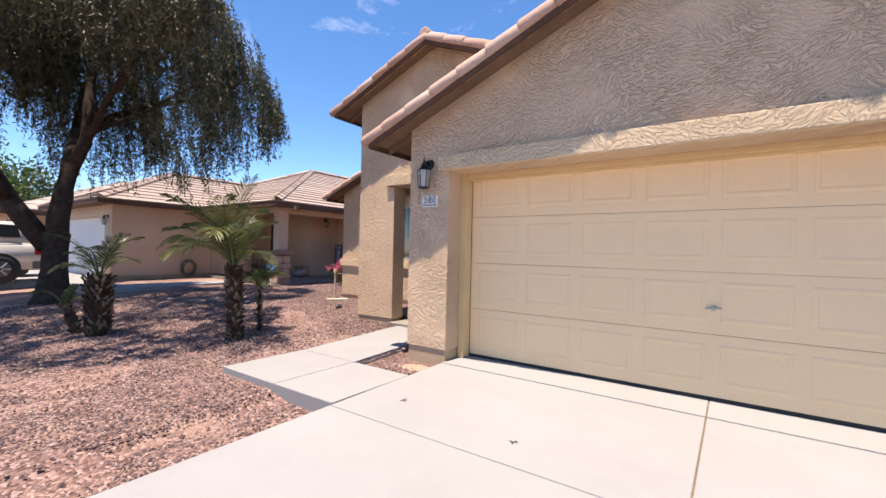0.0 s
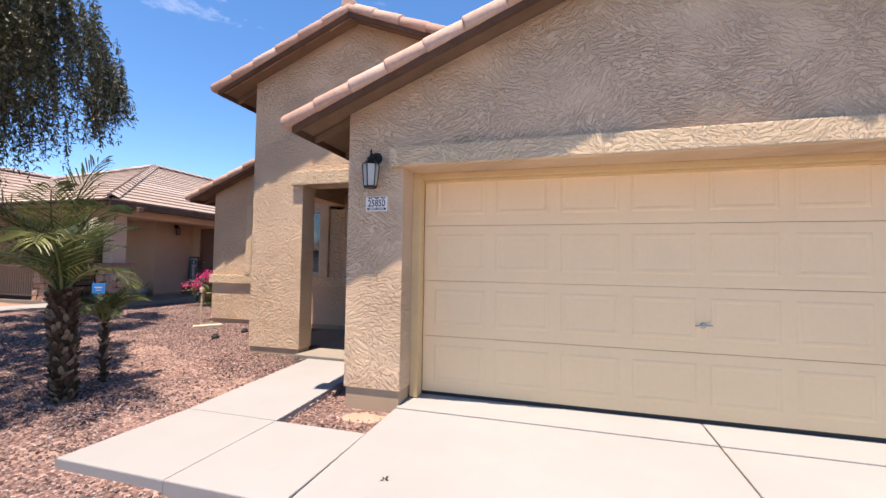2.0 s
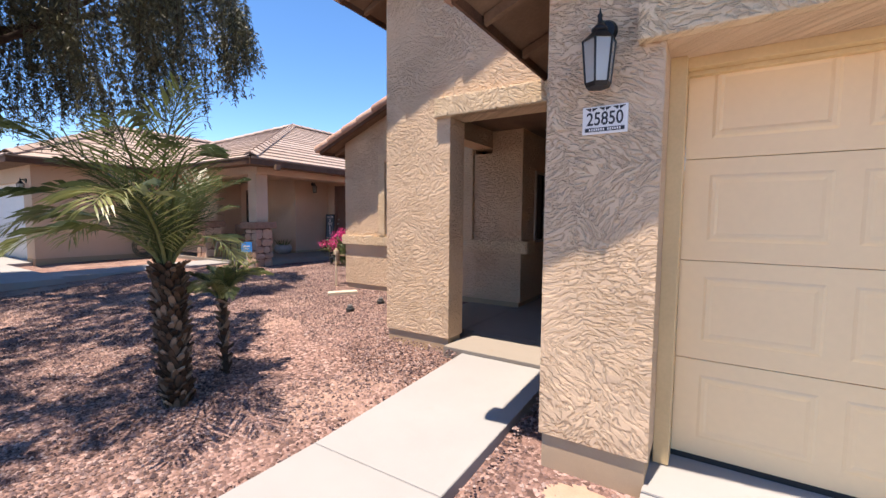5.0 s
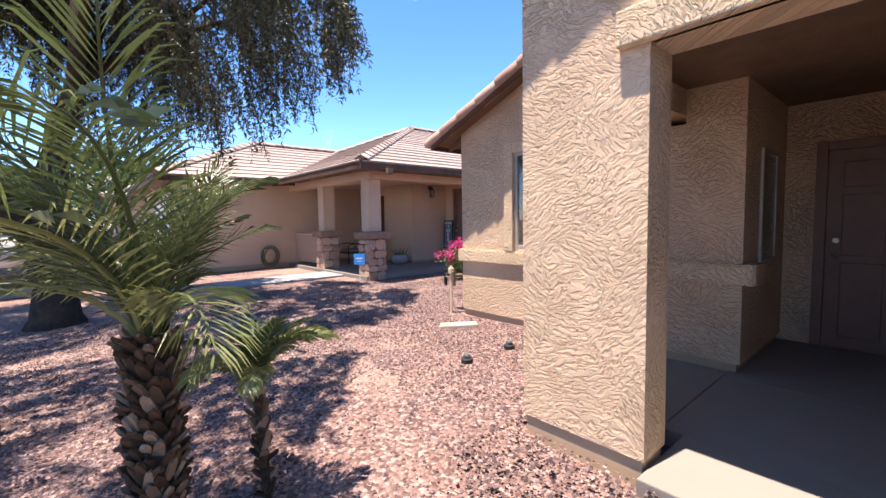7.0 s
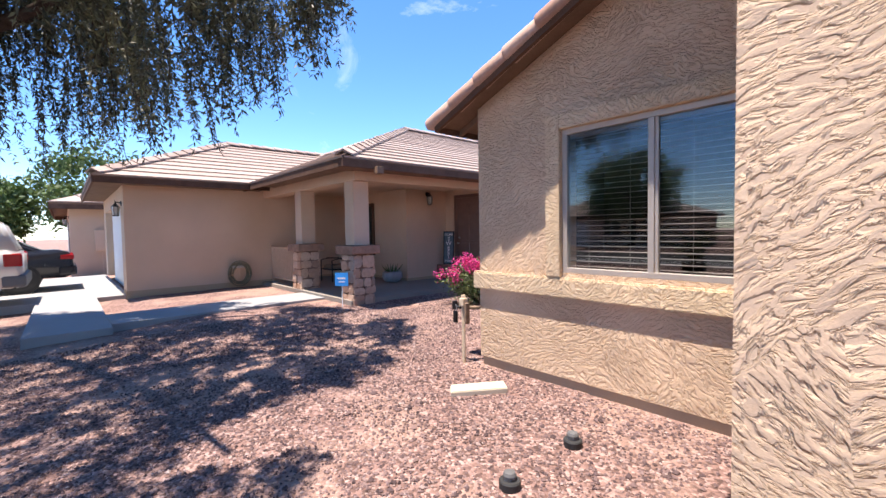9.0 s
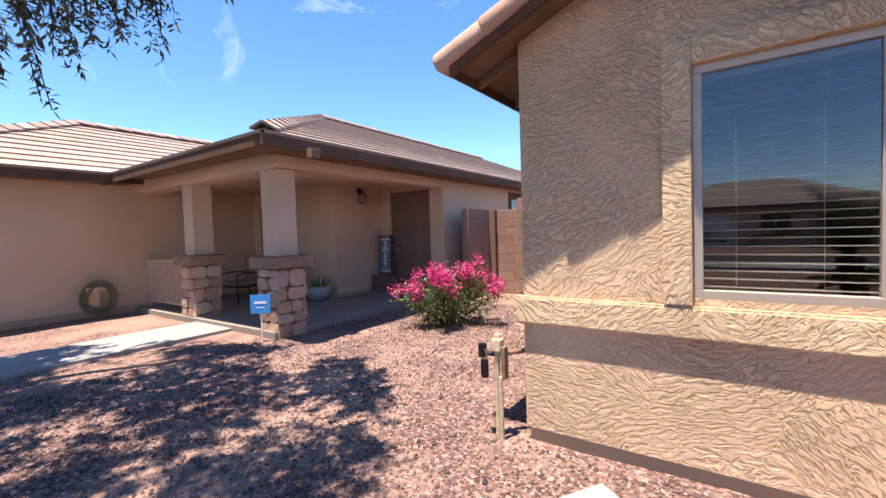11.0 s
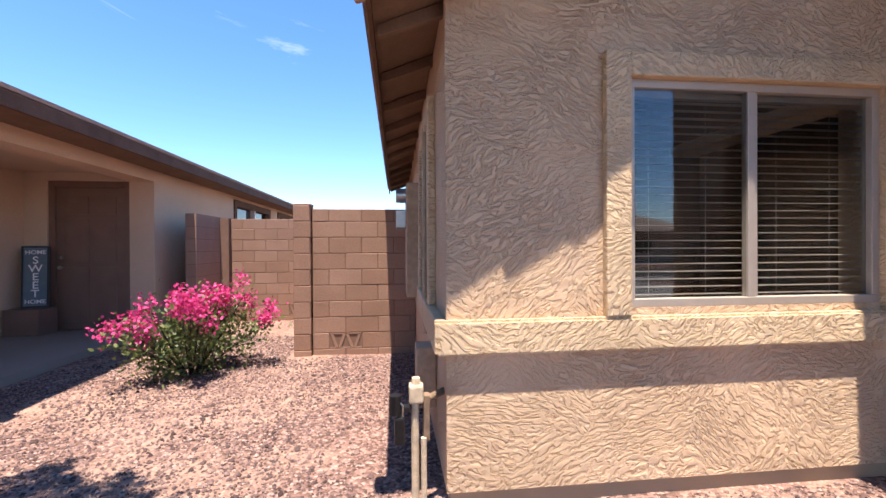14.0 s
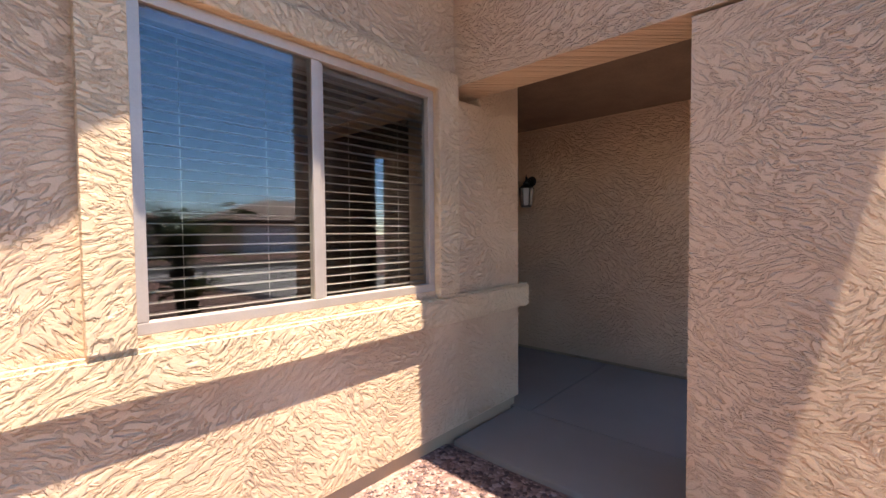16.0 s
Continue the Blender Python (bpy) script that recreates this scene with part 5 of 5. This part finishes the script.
    vs, fs, base = [], [], 0
    twigs = []
    for k in range(len(a)):
        m = int(20 + hang[k] * 26)
        t = np.sort(rng.uniform(0, 1, m))
        lean = rng.normal(0, 0.13, 2)
        x = cx + 0.10 + r[k] * np.cos(a[k]) + lean[0] * t + 0.16 * np.cos(a[k]) * np.sqrt(t)
        y = cy - 0.02 + r[k] * np.sin(a[k]) + lean[1] * t + 0.16 * np.sin(a[k]) * np.sqrt(t)
        z = zb + z0[k] - hang[k] * t ** 1.15
        at = np.stack([x, y, z], 1)
        way = rng.normal(0, 0.75, (m, 3)) + np.array([0, 0, -0.6])
        way /= np.linalg.norm(way, axis=1)[:, None]
        v, f = leaf_quads(rng, at, way, rng.uniform(0.06, 0.125, m), rng.uniform(0.017, 0.032, m), 0.1)
        vs.append(v), fs.append(f + base)
        base += len(v)
        if k % 6 == 0:
            twigs.append((at[0], at[m // 2], at[-1]))
    part_mesh = leaf_mesh("crown", np.concatenate(vs), np.concatenate(fs), LEAF)
    tagged(piece("crown", part_mesh, tree), "drooping grey-green leaves", kind="stuff")
    tv, tf = [], []
    for pts in twigs:
        for p, q in zip(pts, pts[1:]):
            i = len(tv)
            for c in (p, q):
                for dx, dy in ((0.006, 0), (-0.003, 0.005), (-0.003, -0.005)):
                    tv.append((c[0] + dx, c[1] + dy, c[2]))
            tf += [(i, i + 1, i + 4, i + 3), (i + 1, i + 2, i + 5, i + 4), (i + 2, i, i + 3, i + 5)]
    tagged(piece("twig_mass", mesh_of("twig_mass", tv, tf, BARK), tree), "thin hanging twigs", kind="stuff")


weeping_tree(-12.75, 2.85, -0.03)


def frond_mesh(length, arch, pairs, leaf, seed, material, width=0.026):
    """An arching feather frond along +x from the origin: a tapered rachis and drooping leaflets both ways."""
    rng = np.random.default_rng(seed)
    t = np.linspace(0, 1, 9)
    ang = np.linspace(arch[0], arch[1], 9)
    xs_, zs_ = [0.0], [0.0]
    for k in range(8):
        xs_.append(xs_[-1] + length / 8 * math.cos(math.radians(ang[k])))
        zs_.append(zs_[-1] + length / 8 * math.sin(math.radians(ang[k])))
    bm = tube(B(), [(x, 0, z) for x, z in zip(xs_, zs_)], [0.014 * (1 - 0.85 * q) + 0.001 for q in t], 5)
    tt = np.linspace(0.16, 0.99, pairs)
    px, pz = np.interp(tt, t, xs_), np.interp(tt, t, zs_)
    pa = np.radians(np.interp(tt, t, ang))
    for sgn in (-1, 1):
        spread = np.radians(62 - 34 * tt + rng.normal(0, 5, pairs))
        ll = leaf * np.sin(np.pi * (0.12 + 0.80 * tt)) ** 0.7 * rng.uniform(0.85, 1.1, pairs)
        for k in range(pairs):
            fwd = Vector((math.cos(pa[k]), 0, math.sin(pa[k])))
            upv = Vector((-math.sin(pa[k]), 0, math.cos(pa[k])))
            out = Vector((0, sgn, 0))
            w = fwd * math.cos(spread[k]) + out * math.sin(spread[k]) + upv * rng.uniform(0.05, 0.3)
            w.normalize()
            p = Vector((px[k], 0, pz[k]))
            s = w.cross(upv).normalized() * width * rng.uniform(0.4, 0.55)
            m1, m2 = p + w * ll[k] * 0.4, p + w * ll[k] * 0.75 + Vector((0, 0, -0.05 * ll[k]))
            tip = p + w * ll[k] + Vector((0, 0, -0.22 * ll[k]))
            vs = [bm.verts.new(q) for q in (p, m1 + s, m2 + s * 0.8, tip, m2 - s * 0.8, m1 - s)]
            bm.faces.new(vs)
    me = bpy.data.meshes.new("frond")
    bm.to_mesh(me), bm.free()
    me.materials.append(material)
    return me


def palm(x, y, zb, trunk, r, fronds, length, seed, label, boots=90, lean=(0, 0), spread=6, boot=1.0, closed=None):
    rnd = random.Random(seed)
    p = thing("palm", label, "palm", "yard palms", at=(x, y, zb))
    top = Vector((x + lean[0], y + lean[1], zb + trunk))
    if trunk > 0.05:
        part("trunk", tube(B(), [(x, y, zb - 0.1), (x + lean[0] * 0.4, y + lean[1] * 0.4, zb + trunk * 0.5), top], [r * 0.78, r * 0.9, r * 0.85], 10), BARK, p)
        bm = B()
        prism(bm, [(-0.022 * boot, -0.045 * boot), (0.022 * boot, -0.045 * boot), (0.017 * boot, 0.04 * boot), (0.004 * boot, 0.06 * boot), (-0.012 * boot, 0.045 * boot)], "y", -0.008, 0.008)
        me = bpy.data.meshes.new("boot")
        bm.to_mesh(me), bm.free()
        me.materials.append(BOOT)
        for k in range(boots):
            f = (k + 0.5) / boots
            a = k * 2.39996
            c = Vector((x, y, zb)).lerp(top, f)
            rr = r * (0.86 + 0.18 * f)
            piece("boot", me, p, Matrix.Translation((c.x + rr * math.cos(a), c.y + rr * math.sin(a), c.z)) @ pose(0, 0, 0, 0, 0, math.degrees(a) + 90) @ pose(0, 0, 0, rnd.uniform(10, 62), rnd.uniform(-22, 22), rnd.uniform(-20, 20)))
    kinds = [(length, (86, 35), 0), (length * 1.05, (78, -15), 0), (length, (70, -38), 1), (length * 0.85, (58, -55), 1), (length, (83, 10), 0)]
    meshes = [frond_mesh(l, a, 38, l * 0.33, seed * 10 + k, FRONDY if y2 else FROND, 0.0115) for k, (l, a, y2) in enumerate(kinds)]
    for k in range(fronds):
        a = k * 137.508 + rnd.uniform(-14, 14)
        c = top + Vector((0.03 * math.cos(radians(a)), 0.03 * math.sin(radians(a)), -0.03))
        kind = (0, 4, 4, 1, 1, 2, 3)[min(spread, int(6.6 * k / fronds + rnd.uniform(0, 0.9)))]
        size = rnd.uniform(0.72, 1.05)
        if closed and closed[0] < a % 360 < closed[1]:
            kind, size = (0, 4)[k % 2], size * 0.7
        piece("frond", meshes[kind], p, Matrix.Translation(c) @ pose(0, 0, 0, 0, 0, a) @ pose(0, 0, 0, rnd.uniform(-12, 12), rnd.uniform(-6, 6), 0) @ Matrix.Scale(size, 4))
    return p


palm(-5.96, 3.34, -0.05, 1.06, 0.085, 26, 1.32, 3, "small date palm with shaggy brown trunk and arching green fronds", 260, (-0.13, 0.03), spread=6, boot=1.25, closed=(25, 192))
palm(-6.20, 3.86, -0.03, 0.74, 0.028, 14, 0.46, 4, "young low palm with thin green fronds in the gravel", 34, (0.06, -0.05))
palm(-7.96, 2.33, -0.08, 0.9, 0.165, 8, 0.85, 7, "palm with a thick shaggy trunk and few sparse fronds", 210)
palm(-8.35, 2.20, -0.08, 0.42, 0.07, 4, 0.45, 9, "thin leaning palm sucker with dry boots", 30, (-0.28, -0.1))


def flowering_bush(cx, cy, zb):
    rng = np.random.default_rng(11)
    b = thing("flowering_bush", "bougainvillea bush with magenta blooms and pale green leaves", "bush", at=(cx, cy, zb))
    tips = []
    for k in range(26):
        a, e = rng.uniform(0, 2 * np.pi), rng.uniform(0.35, 1.35)
        L = rng.uniform(0.5, 0.86)
        d = Vector((math.cos(a) * math.cos(e), math.sin(a) * math.cos(e), math.sin(e)))
        p0 = Vector((cx, cy, zb)) + Vector((0.06 * math.cos(a), 0.06 * math.sin(a), 0))
        p1 = p0 + d * L * 0.55 + Vector((0, 0, 0.08))
        p2 = p0 + d * L + Vector((0, 0, 0.10 + 0.1 * math.sin(e)))
        part("stem", tube(B(), [p0, p1, p2], [0.012, 0.008, 0.003], 5), BARK, b)
        tips.append((p0, p1, p2))
    at, fl = [], []
    for p0, p1, p2 in tips:
        for _ in range(150):
            t = rng.uniform(0.3, 1.0)
            q = p0.lerp(p1, t * 2) if t < 0.5 else p1.lerp(p2, t * 2 - 1)
            at.append(np.array(q) + rng.normal(0, 0.10, 3))
        for _ in range(int(rng.uniform(1, 4.2))):
            q = p1.lerp(p2, rng.uniform(0.8, 1.2))
            if q.z < zb + 0.48:
                continue
            c = np.array(q) + rng.normal(0, 0.05, 3) + np.array([0, 0, 0.03])
            fl.append(c + rng.normal(0, 0.052, (72, 3)))
    at = np.array(at)
    at[:, 2] = np.maximum(at[:, 2], zb + 0.05)
    way = rng.normal(0, 1, at.shape) + np.array([0, 0, 0.25])
    way /= np.linalg.norm(way, axis=1)[:, None]
    v, f = leaf_quads(rng, at, way, rng.uniform(0.04, 0.07, len(at)), rng.uniform(0.022, 0.04, len(at)))
    tagged(piece("leaves", leaf_mesh("leaves", v, f, BUSHL), b), "small pale green leaves", kind="stuff")
    at = np.concatenate(fl)
    way = rng.normal(0, 1, at.shape)
    way /= np.linalg.norm(way, axis=1)[:, None]
    v, f = leaf_quads(rng, at, way, rng.uniform(0.03, 0.048, len(at)), rng.uniform(0.024, 0.038, len(at)))
    tagged(piece("blossoms", leaf_mesh("blossoms", v, f, PINK), b), "magenta blossom clusters", kind="stuff")


flowering_bush(-10.84, 10.16, 0.07)


def round_tree(cx, cy, h, r, seed, label):
    """A far shade tree: trunk, limbs and an uneven crown of leaf clumps."""
    rng = np.random.default_rng(seed)
    t = thing("far_tree", label, "tree", "far trees", at=(cx, cy, -0.1))
    part("trunk", tube(B(), [(cx, cy, -0.3), (cx + 0.2, cy, h * 0.25), (cx, cy + 0.2, h * 0.5)], [0.3, 0.22, 0.12], 8), BARK, t)
    for k in range(5):
        a = k * 1.3
        part("limb", tube(B(), [(cx + 0.1, cy, h * 0.28), (cx + r * 0.35 * math.cos(a), cy + r * 0.35 * math.sin(a), h * 0.5), (cx + r * 0.65 * math.cos(a), cy + r * 0.65 * math.sin(a), h * 0.66)], [0.14, 0.09, 0.03], 6), BARK, t)
    cl = rng.normal(0, 1, (60, 3))
    cl /= np.linalg.norm(cl, axis=1)[:, None]
    cl *= rng.uniform(0.35, 1, (60, 1)) ** 0.5
    cen = np.array([cx, cy, h * 0.62]) + cl * np.array([r, r, h * 0.36])
    at = np.concatenate([c + rng.normal(0, r * 0.13, (130, 3)) for c in cen])
    way = rng.normal(0, 1, at.shape)
    way /= np.linalg.norm(way, axis=1)[:, None]
    v, f = leaf_quads(rng, at, way, rng.uniform(0.25, 0.5, len(at)), rng.uniform(0.12, 0.24, len(at)))
    tagged(piece("crown", leaf_mesh("crown", v, f, FARL), t), "green leaf clumps", kind="stuff")


round_tree(-46, 5.9, 8.2, 3.9, 1, "broad green shade tree beyond the next house")
round_tree(-47, 0.4, 5.6, 2.4, 2, "pale small tree beyond the street corner")
round_tree(-60, -6, 9, 5, 3, "distant green tree along the street")
round_tree(-70, 10, 8, 6, 4, "distant green tree behind the houses")
round_tree(-22, -27, 8.5, 4.0, 5, "green tree in a yard across the street")


# ---- houses farther off ----
def far_house(x0, x1, y0, y1, label, door_to=1):
    h = thing("far_house", label, "house", "far houses", at=((x0 + x1) / 2, (y0 + y1) / 2, 0))
    for d in ((x0, x1, y0, y0 + 0.2, -0.2, 2.7), (x0, x1, y1 - 0.2, y1, -0.2, 2.7), (x0, x0 + 0.2, y0 + 0.2, y1 - 0.2, -0.2, 2.7), (x1 - 0.2, x1, y0 + 0.2, y1 - 0.2, -0.2, 2.7)):
        part("wall", box(B(), *d), NSTUCCO, h)
    e, z, hw = 0.5, 2.68, (y1 - y0) / 2 + 0.5
    cy, top = (y0 + y1) / 2, 2.68 + hw * 0.4
    xa, xb = x0 - e, x1 + e
    ra, rb = xa + hw, xb - hw
    if rb < ra:
        ra = rb = (xa + xb) / 2
    for q in (((xa, y0 - e, z), (xb, y0 - e, z), (rb, cy, top), (ra, cy, top)), ((xb, y1 + e, z), (xa, y1 + e, z), (ra, cy, top), (rb, cy, top)), ((xb, y0 - e, z), (xb, y1 + e, z), (rb, cy, top), (rb, cy, top)), ((xa, y1 + e, z), (xa, y0 - e, z), (ra, cy, top), (ra, cy, top))):
        slope(h, *q, 9)
    for d in ((xa, xb, y0 - e - 0.03, y0 - e, z - 0.17, z + 0.06), (xa, xb, y1 + e, y1 + e + 0.03, z - 0.17, z + 0.06), (xa, xa + 0.03, y0 - e, y1 + e, z - 0.17, z + 0.06), (xb - 0.03, xb, y0 - e, y1 + e, z - 0.17, z + 0.06)):
        part("fascia", box(B(), *d), FASCIA, h)
    yy = y1 if door_to > 0 else y0
    part("garage_door", box(B(), x0 + 1.0, x0 + 5.8, yy - 0.02, yy + 0.02, -0.1, 2.1), WHITE, h, "pale garage door")
    w = part("window", box(B(), x0 + 7.4, x0 + 9.0, yy - 0.02, yy + 0.02, 0.9, 2.1), CARGL, h, "dark window")
    part("window_frame", box(B(), x0 + 8.15, x0 + 8.25, yy - 0.03, yy + 0.03, 0.9, 2.1), WHITE, w)
    return h


far_house(-37.0, -26.0, 4.4, 16, "tan stucco house with tile roof past the neighbour's garage", -1)
ub = thing("utility_box", "pale utility cabinet on the far house's side wall", "utility box", at=(-25.98, 5.4, 0.6))
part("cabinet", box(B(), -25.998, -25.85, 5.1, 5.6, 0.95, 1.75, 0.02), NSTUCCO, ub)
part("conduit", box(B(), -25.998, -25.9, 5.3, 5.4, 0.0, 0.95), NSTUCCO, ub)
wall_lamp(-26.6, 4.4, 1.95)
far_house(-32, -18, -37, -27, "tan stucco house across the street")
far_house(-13, 1, -37, -27, "tan stucco house with garage across the street")
far_house(6, 20, -37, -27, "tan stucco house farther along across the street")
far_house(-64, -50, 14, 26, "distant tan house behind the trees")


# ---- cars on the neighbour's drive ----
def wheel(parent, x, y, z, r, out):
    w = part("wheel", lathe_x(x, y, z, [(r * 0.62, 0.0), (r * 0.9, -0.01), (r, 0.03), (r, 0.17), (r * 0.9, 0.21)], -out), RUBBER, parent, "black tyre", True)
    part("rim", lathe_x(x + out * 0.004, y, z, [(r * 0.60, 0.0), (r * 0.58, 0.03), (r * 0.5, 0.06)], -out), CLAD, w, "dark rim disc")
    for k in range(7):
        a = k * 2 * math.pi / 7
        part("spoke", tube(B(), [(x + out * 0.008, y + 0.04 * math.cos(a), z + 0.04 * math.sin(a)), (x + out * 0.008, y + r * 0.58 * math.cos(a), z + r * 0.58 * math.sin(a))], [0.028, 0.02], 5), STEEL, w, "alloy spoke")


def lathe_x(x, y, z, profile, sgn):
    bm = lathe(B(), profile, (0, 0, 0), 24)
    for v in bm.verts:
        v.co = (x + sgn * v.co.z, y + v.co.x, z + v.co.y)
    bmesh.ops.recalc_face_normals(bm, faces=bm.faces)
    return bm


def parked_car(label, x1, yr, zg, width, body, cabin, paint, wheels, r, lower):
    """A car nosed to -y. Profiles are (metres ahead of the tail, height) pairs; x1 is its side towards the yard."""
    c = thing("car", label, "car", "parked cars", at=(x1 - width / 2, yr - 2.2, zg))
    x0 = x1 - width
    pf = lambda pr: [(yr - u, zg + v) for u, v in pr]
    bm = prism(B(), pf(body), "x", x0, x1)
    bmesh.ops.bevel(bm, geom=list(bm.edges), offset=0.05, segments=3, affect="EDGES")
    part("body", bm, paint, c, "", True)
    bm = prism(B(), pf(cabin), "x", x0 + 0.06, x1 - 0.06)
    zc = max(v for u, v in cabin) + zg
    for v in bm.verts:
        k = 0.14 * max(0, (v.co.z - (zc - 0.6))) / 0.6
        v.co.x += k if v.co.x < (x0 + x1) / 2 else -k
    bmesh.ops.bevel(bm, geom=list(bm.edges), offset=0.05, segments=3, affect="EDGES")
    part("cabin", bm, paint, c, "", True)
    us = [u for u, v in cabin if v > max(q for p, q in cabin) - 0.06]
    u0, u1, zt = min(us) - 0.08, max(us) + 0.25, zc - 0.10
    zb = zc - 0.46
    for a, b in ((u0 + 0.12, u0 + 0.85), (u0 + 0.93, u0 + 1.8), (u0 + 1.88, u1)):
        bm = B()
        q = [(yr - a, zb), (yr - b - 0.10, zb), (yr - b + 0.02, zt), (yr - a - 0.06, zt)]
        vs = [bm.verts.new((x1 - 0.045 - (0.095 if z > zb else 0.012) + dx, y, z)) for dx in (0.0, 0.03) for y, z in q]
        for f in ((3, 2, 1, 0), (4, 5, 6, 7), (0, 1, 5, 4), (1, 2, 6, 5), (2, 3, 7, 6), (3, 0, 4, 7)):
            bm.faces.new([vs[i] for i in f])
        bmesh.ops.recalc_face_normals(bm, faces=bm.faces)
        part("side_window", bm, CARGL, c, "dark tinted side window")
    part("rear_window", prism(B(), [(yr - u0 + 0.10, zb), (yr - u0 + 0.13, zb), (yr - u0 - 0.02, zt), (yr - u0 - 0.05, zt)], "x", x0 + 0.22, x1 - 0.22), CARGL, c, "dark tinted rear window")
    part("bumper", box(B(), x0 - 0.01, x1 + 0.01, yr - 0.3, yr + 0.06, zg + 0.38, zg + 0.62, 0.05), lower, c)
    part("sill", box(B(), x0 - 0.012, x1 + 0.012, yr - 3.6, yr - 1.3, zg + 0.28, zg + 0.46, 0.03), lower, c)
    lz = zg + 0.78
    for xx in (x0 - 0.006, x1 - 0.14):
        part("tail_light", box(B(), xx, xx + 0.146, yr - 0.26, yr + 0.012, lz, lz + 0.26 if r > 0.35 else lz + 0.13, 0.03), REDL, c, "red tail light")
    for u in wheels:
        for xx, out in ((x1, 1), (x0, -1)):
            part("wheel_arch", lathe_x(xx + out * 0.002, yr - u, zg + r, [(r * 1.16, 0.0), (r * 1.16, 0.3)], -out), RUBBER, c, "dark wheel arch")
            wheel(c, xx + out * 0.012, yr - u, zg + r, r, out)
    return c


parked_car("silver-white sport utility car with grey lower cladding parked on the drive", -17.0, 3.6, 0.147, 1.85, [(0.0, 0.45), (0.0, 1.05), (0.25, 1.12), (3.4, 1.10), (4.5, 0.98), (4.65, 0.75), (4.6, 0.40), (0.1, 0.36)], [(0.05, 1.05), (0.28, 1.66), (0.5, 1.74), (2.3, 1.74), (3.3, 1.08)], CARW, (0.95, 3.7), 0.38, CLAD)
parked_car("black sedan parked on the drive beside the garage", -19.75, 4.4, 0.147, 1.8, [(0.0, 0.45), (0.02, 0.92), (0.3, 1.02), (3.2, 0.95), (4.4, 0.78), (4.6, 0.6), (4.55, 0.32), (0.1, 0.32)], [(0.55, 0.98), (1.3, 1.38), (1.6, 1.44), (2.4, 1.43), (3.4, 0.95)], CARB, (1.0, 3.7), 0.33, CARB)


# ---- loose stones of the yard ----
def pebbles(n):
    rng = np.random.default_rng(21)
    x, y = rng.uniform(-12.6, -2.6, n * 2), rng.uniform(-0.8, 12.0, n * 2)
    ok = np.ones(len(x), bool)
    for x0, x1, y0, y1 in ((-4.66, -3.66, 2.43, 5.4), (-3.72, -2.84, 2.43, 3.52), (-2.9, 3, -9, 5), (-5.68, -3.3, 5.36, 9), (-3.5, -2.8, 4.08, 5), (-8.4, -2.5, 7.43, 12.1), (-5.75, -2.5, 5.95, 9), (-13.0, -12.3, 8.0, 12.1), (-9.95, -8.3, 10.6, 12.1)):
        ok &= ~((x > x0) & (x < x1) & (y > y0) & (y < y1))
    bare = np.array([noise.noise(Vector((a * 0.8, b * 0.8, 9.0))) for a, b in zip(x, y)])
    ok &= (bare < 0.22) | (rng.uniform(0, 1, len(x)) < 0.25)
    ok &= ~((x > -3.5) & (y > 3.75) & (rng.uniform(0, 1, len(x)) < 0.7))
    x, y = x[ok][:n], y[ok][:n]
    n = len(x)
    z = np.array([ground_z(a, b) + 0.018 * noise.noise(Vector((a * 0.9, b * 0.9, 0))) - (0.06 if -3.6 < a and b < 4.3 else 0) for a, b in zip(x, y)])
    s = rng.gamma(5.0, 0.0016, n) + 0.0025
    shape = np.array([(1, 0, 0), (-0.9, 0.1, 0), (0, 1, 0.1), (0.1, -1, 0), (0, 0, 0.75), (0, 0, -0.75)], float)
    v = shape[None] * (s[:, None, None] * rng.uniform(0.65, 1.25, (n, 6, 1)))
    a = rng.uniform(0, 6.283, n)
    c_, s_ = np.cos(a)[:, None], np.sin(a)[:, None]
    vx, vy = v[..., 0] * c_ - v[..., 1] * s_, v[..., 0] * s_ + v[..., 1] * c_
    v = np.stack([vx + x[:, None], vy + y[:, None], v[..., 2] + (z + s * 0.25)[:, None]], -1).reshape(-1, 3)
    tri = np.array([(0, 2, 4), (2, 1, 4), (1, 3, 4), (3, 0, 4), (2, 0, 5), (1, 2, 5), (3, 1, 5), (0, 3, 5)])
    f = (np.arange(n)[:, None, None] * 6 + tri[None]).reshape(-1, 3)
    tagged(new("gravel", leaf_mesh("gravel", v, f, PEBBLE)), "loose reddish-brown crushed stones over the yard", "gravel", kind="stuff")


pebbles(120000)
